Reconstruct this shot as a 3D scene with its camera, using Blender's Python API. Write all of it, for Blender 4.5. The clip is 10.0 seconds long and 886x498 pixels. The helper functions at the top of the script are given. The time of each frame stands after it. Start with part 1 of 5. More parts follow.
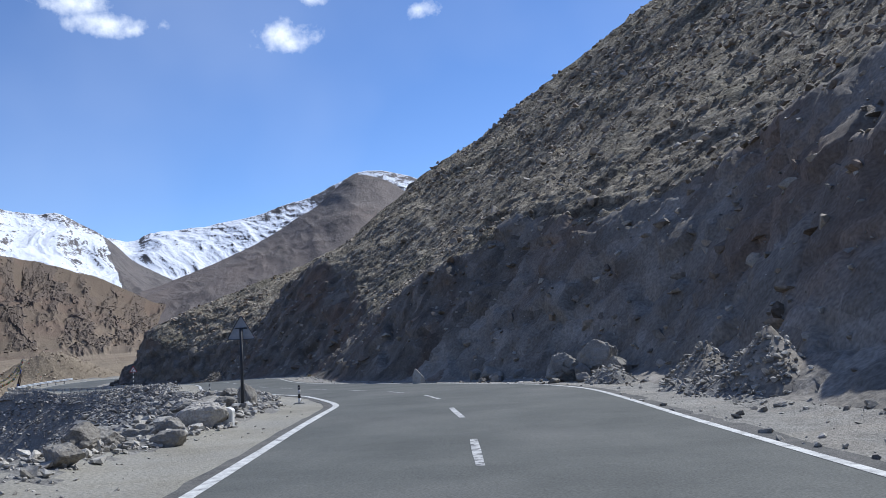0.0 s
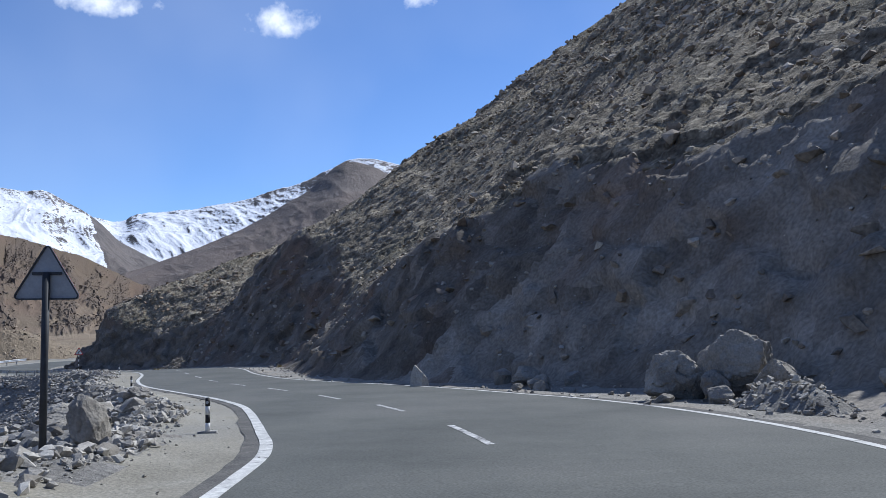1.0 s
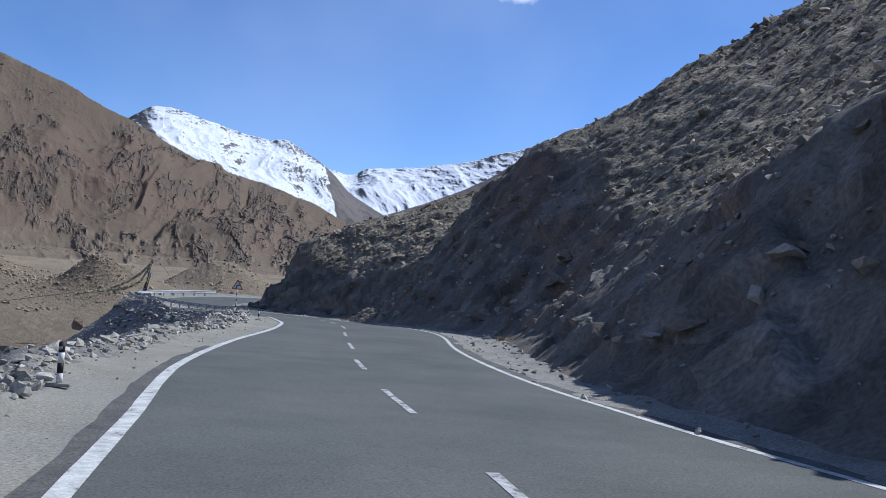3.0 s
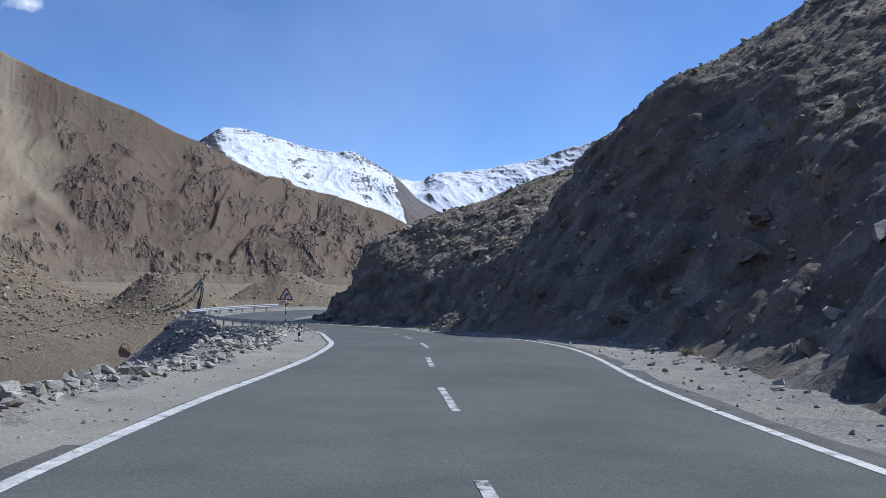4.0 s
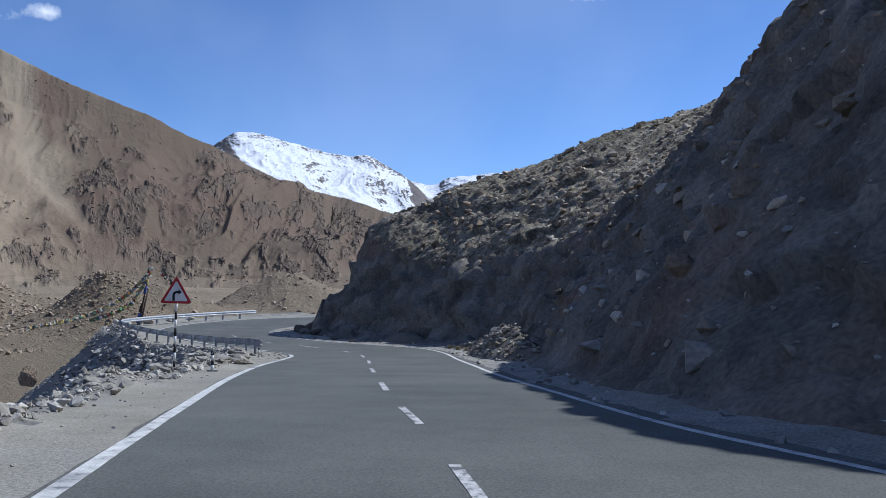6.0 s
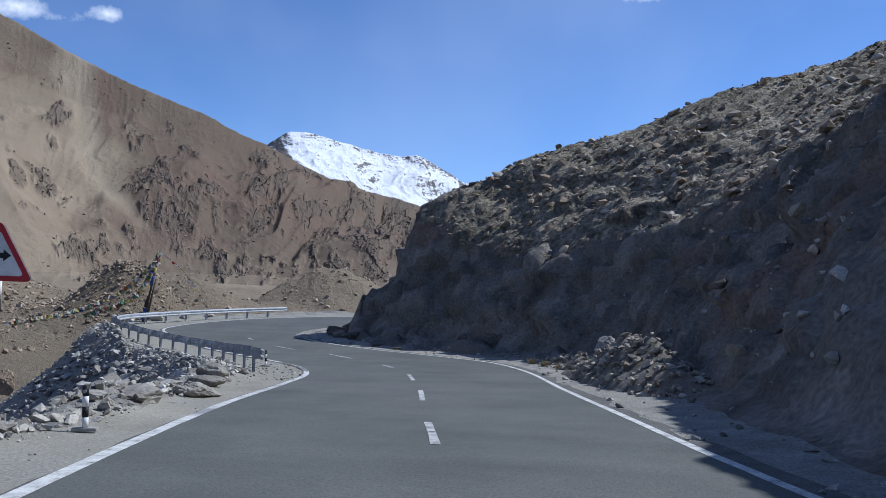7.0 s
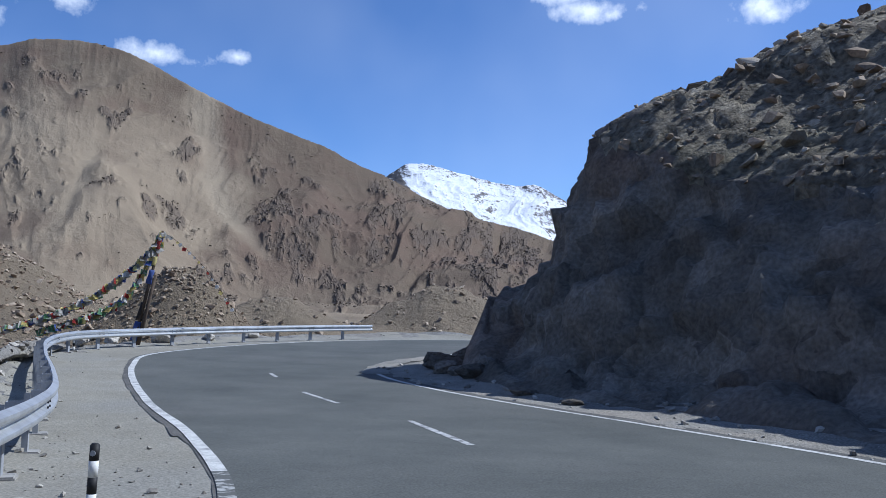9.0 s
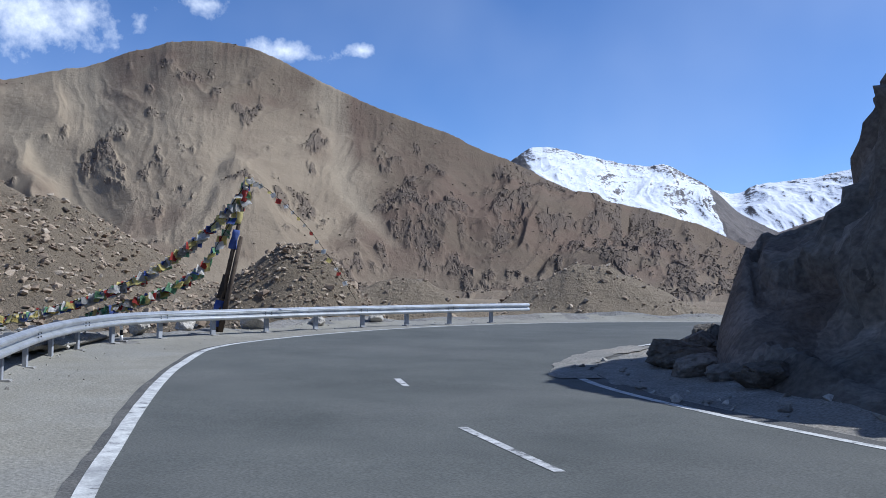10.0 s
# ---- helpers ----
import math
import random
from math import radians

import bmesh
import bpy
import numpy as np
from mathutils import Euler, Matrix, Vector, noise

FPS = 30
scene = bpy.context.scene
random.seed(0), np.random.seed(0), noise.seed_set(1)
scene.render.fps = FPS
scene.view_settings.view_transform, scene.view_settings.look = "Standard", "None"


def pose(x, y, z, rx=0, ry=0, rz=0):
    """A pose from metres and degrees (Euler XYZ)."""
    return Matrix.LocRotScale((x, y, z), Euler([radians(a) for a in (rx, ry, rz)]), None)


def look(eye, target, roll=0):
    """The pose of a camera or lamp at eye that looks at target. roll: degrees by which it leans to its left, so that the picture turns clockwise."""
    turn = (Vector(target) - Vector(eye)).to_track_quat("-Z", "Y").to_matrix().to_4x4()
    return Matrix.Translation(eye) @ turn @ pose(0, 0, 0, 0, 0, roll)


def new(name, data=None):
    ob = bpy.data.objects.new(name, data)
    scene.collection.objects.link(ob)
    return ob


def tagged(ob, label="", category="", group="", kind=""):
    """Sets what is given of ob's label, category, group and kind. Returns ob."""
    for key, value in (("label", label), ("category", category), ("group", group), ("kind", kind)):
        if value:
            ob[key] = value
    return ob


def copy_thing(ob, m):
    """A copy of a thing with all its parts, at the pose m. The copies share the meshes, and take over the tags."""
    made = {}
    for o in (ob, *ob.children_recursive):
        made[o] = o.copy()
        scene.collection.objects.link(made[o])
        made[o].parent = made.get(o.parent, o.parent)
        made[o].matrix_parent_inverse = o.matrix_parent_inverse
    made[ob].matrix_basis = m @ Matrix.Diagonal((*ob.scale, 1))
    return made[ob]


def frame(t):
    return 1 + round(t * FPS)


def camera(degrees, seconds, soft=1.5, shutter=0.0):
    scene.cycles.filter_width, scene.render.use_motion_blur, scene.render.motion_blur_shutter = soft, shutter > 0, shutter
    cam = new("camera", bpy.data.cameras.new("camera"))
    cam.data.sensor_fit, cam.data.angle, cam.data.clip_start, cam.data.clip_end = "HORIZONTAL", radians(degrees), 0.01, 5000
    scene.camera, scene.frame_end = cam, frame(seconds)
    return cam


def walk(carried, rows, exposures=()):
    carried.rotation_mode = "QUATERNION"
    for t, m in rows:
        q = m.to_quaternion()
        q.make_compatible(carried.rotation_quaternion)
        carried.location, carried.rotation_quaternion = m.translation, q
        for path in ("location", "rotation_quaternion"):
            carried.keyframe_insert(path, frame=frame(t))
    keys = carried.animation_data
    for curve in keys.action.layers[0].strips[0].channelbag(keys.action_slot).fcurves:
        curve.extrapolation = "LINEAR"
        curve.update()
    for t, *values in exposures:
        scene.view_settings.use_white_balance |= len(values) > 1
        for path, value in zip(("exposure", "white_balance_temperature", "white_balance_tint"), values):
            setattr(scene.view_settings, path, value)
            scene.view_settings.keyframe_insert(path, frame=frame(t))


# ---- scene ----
cam = camera(54.28, 10.0, soft=0.7)
PATH = [
    (0, (0.000, 0.000, 1.450), (0.005, 9.965, 2.281), -3.08),
    (0.5, (-0.449, 6.302, 1.231), (-0.291, 16.264, 2.077), -2.98),
    (1, (-0.990, 12.681, 1.023), (-0.859, 22.654, 1.746), -1.25),
    (1.5, (-1.632, 19.029, 0.830), (-1.849, 29.014, 1.330), 1.36),
    (2, (-2.690, 25.442, 0.594), (-3.447, 35.402, 1.070), 3.61),
    (2.5, (-4.181, 31.923, 0.247), (-5.608, 41.811, 0.695), 4.25),
    (3, (-6.142, 38.546, -0.093), (-8.468, 48.267, 0.202), 4.52),
    (3.2, (-7.024, 41.223, -0.224), (-9.677, 50.861, 0.050), 4.31),
    (3.5, (-8.442, 45.212, -0.413), (-11.403, 54.759, -0.140), 3.33),
    (4, (-10.952, 51.684, -0.696), (-14.072, 61.180, -0.413), 0.84),
    (4.3, (-12.332, 55.512, -0.853), (-15.466, 65.005, -0.592), -0.42),
    (4.5, (-13.218, 58.044, -0.951), (-16.364, 67.533, -0.719), -0.88),
    (5, (-15.482, 64.266, -1.169), (-18.623, 73.756, -0.923), -0.71),
    (5.2, (-16.420, 66.699, -1.245), (-19.555, 76.191, -0.997), -0.67),
    (5.5, (-17.889, 70.292, -1.356), (-21.037, 79.780, -1.085), -0.36),
    (6, (-20.531, 76.219, -1.562), (-23.816, 85.658, -1.229), 0.63),
    (6.3, (-22.152, 79.816, -1.716), (-25.628, 89.186, -1.365), 1.17),
    (6.5, (-23.222, 82.195, -1.827), (-26.860, 91.504, -1.485), 1.39),
    (7, (-25.862, 87.937, -2.140), (-29.685, 97.172, -1.800), 1.56),
    (7.5, (-28.566, 93.525, -2.534), (-32.587, 102.666, -2.022), 1.63),
    (8, (-31.315, 99.074, -2.931), (-35.357, 108.206, -2.412), 1.94),
    (8.5, (-34.208, 104.317, -3.307), (-38.731, 113.213, -2.675), 2.09),
    (9, (-37.325, 109.168, -3.667), (-42.362, 117.782, -3.008), 1.63),
    (9.5, (-40.742, 113.592, -3.980), (-46.259, 121.911, -3.386), 1.28),
    (10, (-44.552, 117.501, -4.241), (-50.787, 125.305, -3.776), 0.71),
]
walk(cam, [(t, look(eye, target, roll)) for t, eye, target, roll in PATH],
     exposures=[(0, 0.32, 5750, 10), (1.5, 0.30, 5680, 10), (3, 0.24, 5550, 10), (5, 0.21, 5550, 10), (7, 0.20, 5500, 10), (8.5, 0.25, 5380, 10), (9.5, 0.28, 5420, 10), (10, 0.28, 5500, 10)])

# ---- light ----
SUN_AZ, SUN_EL = radians(45), radians(46.2)          # to the right of +y, above the horizon
sun_dir = Vector((math.sin(SUN_AZ) * math.cos(SUN_EL), math.cos(SUN_AZ) * math.cos(SUN_EL), math.sin(SUN_EL)))
sun = new("sun", bpy.data.lights.new("sun", "SUN"))
sun.data.energy, sun.data.angle, sun.data.color = 4.2, radians(0.53), (1.0, 0.95, 0.87)
sun.matrix_world = look(sun_dir * 50, (0, 0, 0))
scene.view_settings.exposure = 0.0

# small fair-weather clouds: azimuth to the left, elevation, half width, half height (degrees)
CLOUDS = [(21.0, 19.2, 2.9, 0.9), (19.6, 18.9, 1.3, 0.7), (10.8, 19.0, 1.5, 1.0), (9.4, 18.4, 1.3, 0.7), (0.8, 20.3, 1.2, 0.6), (8.1, 21.1, 1.4, 0.5),
          (64.6, 15.6, 5.2, 1.9), (54.4, 17.6, 1.5, 1.0), (49.3, 15.2, 2.6, 0.9), (44.2, 15.5, 1.1, 0.5), (23.0, 20.3, 2.6, 1.0), (10.0, 18.9, 2.2, 1.1)]


def build_world():
    w = bpy.data.worlds.new("sky")
    scene.world = w
    w.use_nodes = True
    nt = w.node_tree
    nt.nodes.clear()
    N, L = nt.nodes.new, nt.links.new
    sky = N("ShaderNodeTexSky")
    sky.sky_type, sky.sun_disc = "NISHITA", False
    sky.sun_elevation, sky.sun_rotation = SUN_EL, SUN_AZ
    sky.altitude, sky.air_density, sky.dust_density, sky.ozone_density = 3500, 1.0, 0.3, 2.5
    coord = N("ShaderNodeTexCoord")
    noise_tex = N("ShaderNodeTexNoise")
    noise_tex.inputs["Scale"].default_value, noise_tex.inputs["Detail"].default_value = 26.0, 6.0
    noise_tex.inputs["Roughness"].default_value = 0.62
    L(coord.outputs["Generated"], noise_tex.inputs["Vector"])

    def math_node(op, a, b=None, clamp=False):
        n = N("ShaderNodeMath")
        n.operation, n.use_clamp = op, clamp
        for i, v in enumerate((a, b)):
            if v is None:
                continue
            if isinstance(v, (int, float)):
                n.inputs[i].default_value = v
            else:
                L(v, n.inputs[i])
        return n.outputs[0]

    def dot(vec):
        n = N("ShaderNodeVectorMath")
        n.operation = "DOT_PRODUCT"
        L(coord.outputs["Generated"], n.inputs[0])
        n.inputs[1].default_value = vec
        return n.outputs["Value"]

    total = None
    for az, el, hw, hh in CLOUDS:
        a, e = radians(az), radians(el)
        ahead = Vector((-math.sin(a) * math.cos(e), math.cos(a) * math.cos(e), math.sin(e)))
        right = Vector((math.cos(a), math.sin(a), 0))
        up = right.cross(ahead)
        u = math_node("DIVIDE", dot(right), radians(hw))
        v = math_node("DIVIDE", dot(up), radians(hh))
        rr = math_node("ADD", math_node("MULTIPLY", u, u), math_node("MULTIPLY", v, v))
        m = math_node("SUBTRACT", 1.0, math_node("SQRT", rr))
        m = math_node("MULTIPLY", math_node("MAXIMUM", m, -1.0), math_node("GREATER_THAN", dot(ahead), 0.5))
        m = math_node("ADD", m, math_node("MULTIPLY", math_node("LESS_THAN", dot(ahead), 0.5), -1.0))
        total = m if total is None else math_node("MAXIMUM", total, m)
    puff = math_node("ADD", total, math_node("MULTIPLY", math_node("SUBTRACT", noise_tex.outputs["Fac"], 0.5), 3.2))
    mask = math_node("MULTIPLY", puff, 0.85, True)
    thin = N("ShaderNodeTexNoise")                    # very thin high veil
    thin.inputs["Scale"].default_value, thin.inputs["Detail"].default_value = 2.2, 4.0
    L(coord.outputs["Generated"], thin.inputs["Vector"])
    veil = math_node("MULTIPLY", math_node("SUBTRACT", thin.outputs["Fac"], 0.42, True), 0.5, True)
    mask = math_node("MAXIMUM", mask, veil)
    mix = N("ShaderNodeMix")
    mix.data_type = "RGBA"
    L(mask, mix.inputs[0])
    tint = N("ShaderNodeVectorMath")                  # thin dry mountain air: a deeper blue
    tint.operation = "MULTIPLY"
    tint.inputs[1].default_value = (0.94, 1.0, 1.12)
    L(sky.outputs[0], tint.inputs[0])
    L(tint.outputs[0], mix.inputs[6])
    mix.inputs[7].default_value = (8.3, 8.5, 8.9, 1)
    bg = N("ShaderNodeBackground")
    bg.inputs["Strength"].default_value = 0.1
    L(mix.outputs[2], bg.inputs["Color"])
    out = N("ShaderNodeOutputWorld")
    L(bg.outputs[0], out.inputs["Surface"])


build_world()


# ---- materials ----
def ramp_material(name, stops, scale=1.0, detail=8.0, rough=0.9, fine=None, bump=0.5, bump_scale=6.0, second=None, island=0.0, cells=None, bump_dist=0.05):
    """A mineral surface: a colour ramp over noise, a second broad tint, fine speckle and relief. Coordinates are in metres."""
    m = bpy.data.materials.new(name)
    m.use_nodes = True
    nt = m.node_tree
    N, L = nt.nodes.new, nt.links.new
    bsdf = nt.nodes["Principled BSDF"]
    bsdf.inputs["Roughness"].default_value = rough
    bsdf.inputs["Specular IOR Level"].default_value = 0.25
    geo = N("ShaderNodeNewGeometry")
    pos = geo.outputs["Position"]
    n1 = N("ShaderNodeTexNoise")
    n1.inputs["Scale"].default_value, n1.inputs["Detail"].default_value, n1.inputs["Roughness"].default_value = scale, detail, 0.65
    L(pos, n1.inputs["Vector"])
    ramp = N("ShaderNodeValToRGB")
    els = ramp.color_ramp.elements
    while len(els) < len(stops):
        els.new(0.5)
    for el, (p, c) in zip(els, stops):
        el.position, el.color = p, (*c, 1)
    fac = n1.outputs["Fac"]
    if island:
        add = N("ShaderNodeMath")
        add.operation = "MULTIPLY_ADD"
        L(geo.outputs["Random Per Island"], add.inputs[0])
        add.inputs[1].default_value = island
        sub = N("ShaderNodeMath")
        sub.operation = "SUBTRACT"
        L(fac, sub.inputs[0])
        sub.inputs[1].default_value = island / 2
        L(sub.outputs[0], add.inputs[2])
        fac = add.outputs[0]
    L(fac, ramp.inputs["Fac"])
    col = ramp.outputs["Color"]
    if second:                                        # broad patches of another tint: colour, scale, from, to, strength
        c2, s2, lo, hi, amount = second
        n2 = N("ShaderNodeTexNoise")
        n2.inputs["Scale"].default_value, n2.inputs["Detail"].default_value = s2, 5.0
        L(pos, n2.inputs["Vector"])
        mr = N("ShaderNodeMapRange")
        mr.inputs["From Min"].default_value, mr.inputs["From Max"].default_value = lo, hi
        mr.inputs["To Max"].default_value = amount
        L(n2.outputs["Fac"], mr.inputs["Value"])
        mx = N("ShaderNodeMix")
        mx.data_type = "RGBA"
        L(mr.outputs[0], mx.inputs[0])
        L(col, mx.inputs[6])
        mx.inputs[7].default_value = (*c2, 1)
        col = mx.outputs[2]
    if cells:                                         # blocks of differing shade: scale, contrast
        vo = N("ShaderNodeTexVoronoi")
        vo.inputs["Scale"].default_value = cells[0]
        wob = N("ShaderNodeVectorMath")
        wob.operation = "MULTIPLY_ADD"
        L(n1.outputs["Color"], wob.inputs[0])
        wob.inputs[1].default_value = (0.8, 0.8, 0.8)
        L(pos, wob.inputs[2])
        L(wob.outputs[0], vo.inputs["Vector"])
        sp = N("ShaderNodeSeparateColor")
        L(vo.outputs["Color"], sp.inputs[0])
        mr = N("ShaderNodeMapRange")
        mr.inputs["To Min"].default_value, mr.inputs["To Max"].default_value = 1 - cells[1], 1 + cells[1]
        L(sp.outputs[0], mr.inputs["Value"])
        mul = N("ShaderNodeVectorMath")
        mul.operation = "SCALE"
        L(col, mul.inputs[0])
        L(mr.outputs[0], mul.inputs["Scale"])
        col = mul.outputs[0]
    if fine:                                          # speckle: scale, contrast
        s3, amount = fine
        n3 = N("ShaderNodeTexNoise")
        n3.inputs["Scale"].default_value, n3.inputs["Detail"].default_value = s3, 3.0
        L(pos, n3.inputs["Vector"])
        mr = N("ShaderNodeMapRange")
        mr.inputs["From Min"].default_value, mr.inputs["From Max"].default_value = 0.3, 0.7
        mr.inputs["To Min"].default_value, mr.inputs["To Max"].default_value = 1 - amount, 1 + amount
        L(n3.outputs["Fac"], mr.inputs["Value"])
        mul = N("ShaderNodeVectorMath")
        mul.operation = "SCALE"
        L(col, mul.inputs[0])
        L(mr.outputs[0], mul.inputs["Scale"])
        col = mul.outputs[0]
    L(col, bsdf.inputs["Base Color"])
    if bump:
        nb = N("ShaderNodeTexNoise")
        nb.inputs["Scale"].default_value, nb.inputs["Detail"].default_value, nb.inputs["Roughness"].default_value = bump_scale, 6.0, 0.7
        L(pos, nb.inputs["Vector"])
        b = N("ShaderNodeBump")
        b.inputs["Strength"].default_value, b.inputs["Distance"].default_value = bump, bump_dist
        L(nb.outputs["Fac"], b.inputs["Height"])
        L(b.outputs[0], bsdf.inputs["Normal"])
    return m


def plain(name, colour, rough=0.6, metal=0.0, grain=25.0, amount=0.12, bump=0.0):
    """Painted or metal things: one colour with dirt at two scales."""
    dark = tuple(c * (1 - 2.2 * amount) for c in colour)
    m = ramp_material(name, [(0.3, dark), (0.55, colour), (0.8, tuple(min(1, c * (1 + amount * 0.6)) for c in colour))], scale=grain / 4,
                      rough=rough, fine=(grain * 3, amount * 0.5), bump=bump, bump_scale=grain)
    m.node_tree.nodes["Principled BSDF"].inputs["Metallic"].default_value = metal
    return m


def cloth(name, colour):
    """Thin cotton: light passes through it."""
    m = plain(name, colour, 0.9, 0, 30, 0.14)
    nt = m.node_tree
    bsdf = nt.nodes["Principled BSDF"]
    glow = nt.nodes.new("ShaderNodeBsdfTranslucent")
    nt.links.new(bsdf.inputs["Base Color"].links[0].from_socket, glow.inputs["Color"])
    mix = nt.nodes.new("ShaderNodeMixShader")
    mix.inputs[0].default_value = 0.5
    nt.links.new(bsdf.outputs[0], mix.inputs[1])
    nt.links.new(glow.outputs[0], mix.inputs[2])
    nt.links.new(mix.outputs[0], nt.nodes["Material Output"].inputs["Surface"])
    return m


ASPHALT = ramp_material("asphalt", [(0.3, (0.075, 0.079, 0.073)), (0.5, (0.098, 0.102, 0.094)), (0.75, (0.127, 0.130, 0.118))], scale=0.45, detail=10,
                        rough=0.88, fine=(42, 0.3), bump=0.3, bump_scale=90, bump_dist=0.01, second=((0.135, 0.134, 0.124), 0.22, 0.50, 0.72, 0.6))
ASPHALT_EDGE = ramp_material("crumbling_asphalt", [(0.35, (0.085, 0.084, 0.08)), (0.7, (0.15, 0.143, 0.13))], scale=2.0, rough=0.92, fine=(40, 0.4), bump=0.5, bump_scale=50, bump_dist=0.02)
SAND = ramp_material("sandy_shoulder", [(0.25, (0.205, 0.192, 0.156)), (0.5, (0.268, 0.252, 0.208)), (0.75, (0.335, 0.317, 0.267))], scale=0.6, detail=10, rough=0.95,
                     fine=(30, 0.28), bump=0.6, bump_scale=18, bump_dist=0.04, second=((0.245, 0.238, 0.212), 0.3, 0.45, 0.65, 0.7))
GRAVEL = ramp_material("grey_gravel", [(0.25, (0.18, 0.172, 0.153)), (0.5, (0.27, 0.258, 0.23)), (0.75, (0.36, 0.345, 0.31))], scale=1.3, detail=11, rough=0.95,
                     fine=(26, 0.4), bump=0.9, bump_scale=16, bump_dist=0.06, second=((0.31, 0.28, 0.235), 0.4, 0.5, 0.62, 0.7))
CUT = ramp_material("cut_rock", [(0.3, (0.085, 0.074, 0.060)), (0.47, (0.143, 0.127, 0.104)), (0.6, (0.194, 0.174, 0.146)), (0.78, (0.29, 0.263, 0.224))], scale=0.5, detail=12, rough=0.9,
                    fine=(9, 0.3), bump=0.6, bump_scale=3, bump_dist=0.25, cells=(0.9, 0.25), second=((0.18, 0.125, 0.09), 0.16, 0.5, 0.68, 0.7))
# paler copy of the cut rock: some dust, plus hazy, brighter shade in its colour
DUSTY_HAZED = ramp_material("dusty_hazed_rock", [(0.3, (0.14, 0.124, 0.103)), (0.47, (0.218, 0.198, 0.167)), (0.6, (0.28, 0.256, 0.22)), (0.78, (0.38, 0.35, 0.305))], scale=0.4, detail=12, rough=0.95,
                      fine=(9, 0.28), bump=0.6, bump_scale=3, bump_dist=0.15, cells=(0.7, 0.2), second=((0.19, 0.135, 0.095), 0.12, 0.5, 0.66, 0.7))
SLOPE = ramp_material("stony_slope", [(0.3, (0.13, 0.11, 0.082)), (0.48, (0.285, 0.247, 0.182)), (0.62, (0.42, 0.37, 0.28)), (0.78, (0.55, 0.50, 0.40))], scale=0.9, detail=12, rough=0.95,
                      fine=(5, 0.55), bump=1.0, bump_scale=2.2, bump_dist=0.7, cells=(1.3, 0.3), second=((0.16, 0.15, 0.095), 0.13, 0.52, 0.68, 0.45))
STONE = ramp_material("grey_stone", [(0.2, (0.16, 0.147, 0.128)), (0.5, (0.315, 0.295, 0.258)), (0.8, (0.52, 0.49, 0.435))], scale=1.6, detail=9, rough=0.88, fine=(25, 0.2), bump=0.6, bump_scale=7,
                      bump_dist=0.08, island=0.45)
SLATE = ramp_material("dark_slate", [(0.2, (0.10, 0.099, 0.098)), (0.5, (0.185, 0.182, 0.176)), (0.85, (0.36, 0.35, 0.335))], scale=1.8, detail=9, rough=0.82, fine=(20, 0.22), bump=0.6, bump_scale=8,
                      bump_dist=0.06, island=0.5)
PALE_RUBBLE = ramp_material("pale_rubble", [(0.2, (0.23, 0.215, 0.19)), (0.5, (0.39, 0.37, 0.33)), (0.85, (0.58, 0.555, 0.50))], scale=1.8, detail=9, rough=0.88, fine=(22, 0.2), bump=0.6, bump_scale=8,
                            bump_dist=0.06, island=0.5)
PALE_STONE = ramp_material("pale_stone", [(0.25, (0.30, 0.275, 0.235)), (0.5, (0.45, 0.42, 0.37)), (0.8, (0.60, 0.57, 0.51))], scale=2.2, detail=10, rough=0.9, fine=(22, 0.2), bump=0.8, bump_scale=8, bump_dist=0.06)
MOUND_STONE = ramp_material("reddish_brown_stone", [(0.2, (0.19, 0.142, 0.10)), (0.5, (0.32, 0.25, 0.178)), (0.8, (0.44, 0.365, 0.275))], scale=1.2, detail=8, rough=0.92, fine=(14, 0.22), bump=0.5, bump_scale=6, bump_dist=0.06, island=0.5)
BROWN_STONE = ramp_material("brown_stone", [(0.2, (0.145, 0.119, 0.092)), (0.5, (0.305, 0.262, 0.206)), (0.8, (0.48, 0.43, 0.355))], scale=1.2, detail=8, rough=0.92, fine=(18, 0.22), bump=0.5,
                            bump_scale=7, bump_dist=0.05, island=0.5, second=((0.17, 0.16, 0.11), 0.13, 0.52, 0.68, 0.35))
RUBBLE = ramp_material("grey_rubble", [(0.25, (0.125, 0.12, 0.112)), (0.5, (0.215, 0.207, 0.19)), (0.75, (0.33, 0.318, 0.292))], scale=1.5, detail=10, rough=0.95, fine=(14, 0.3), bump=0.9, bump_scale=7,
                       bump_dist=0.1, second=((0.28, 0.25, 0.205), 0.15, 0.45, 0.6, 0.4))
PAINT = ramp_material("road_paint", [(0.33, (0.13, 0.13, 0.128)), (0.40, (0.40, 0.40, 0.385)), (0.6, (0.60, 0.60, 0.57))], scale=5, detail=12, rough=0.75, fine=(40, 0.12), bump=0.2, bump_scale=60, bump_dist=0.005, second=((0.17, 0.172, 0.175), 0.35, 0.62, 0.7, 0.75))
WORN_PAINT = ramp_material("worn_road_paint", [(0.40, (0.11, 0.112, 0.11)), (0.48, (0.38, 0.38, 0.37)), (0.66, (0.58, 0.58, 0.56))], scale=7, detail=12, rough=0.8, fine=(40, 0.15), bump=0.2, bump_scale=60, bump_dist=0.005)
SCUFFED_PAINT = ramp_material("scuffed_road_paint", [(0.50, (0.11, 0.112, 0.105)), (0.56, (0.34, 0.34, 0.325)), (0.7, (0.50, 0.50, 0.48))], scale=6, detail=12, rough=0.85, fine=(40, 0.15), bump=0.2, bump_scale=60, bump_dist=0.005)
STEEL = plain("galvanised_steel", (0.56, 0.575, 0.585), rough=0.48, metal=0.75, grain=8, amount=0.12)
GREY_PAINT = plain("grey_painted_steel", (0.33, 0.345, 0.37), rough=0.6, grain=10, amount=0.15)
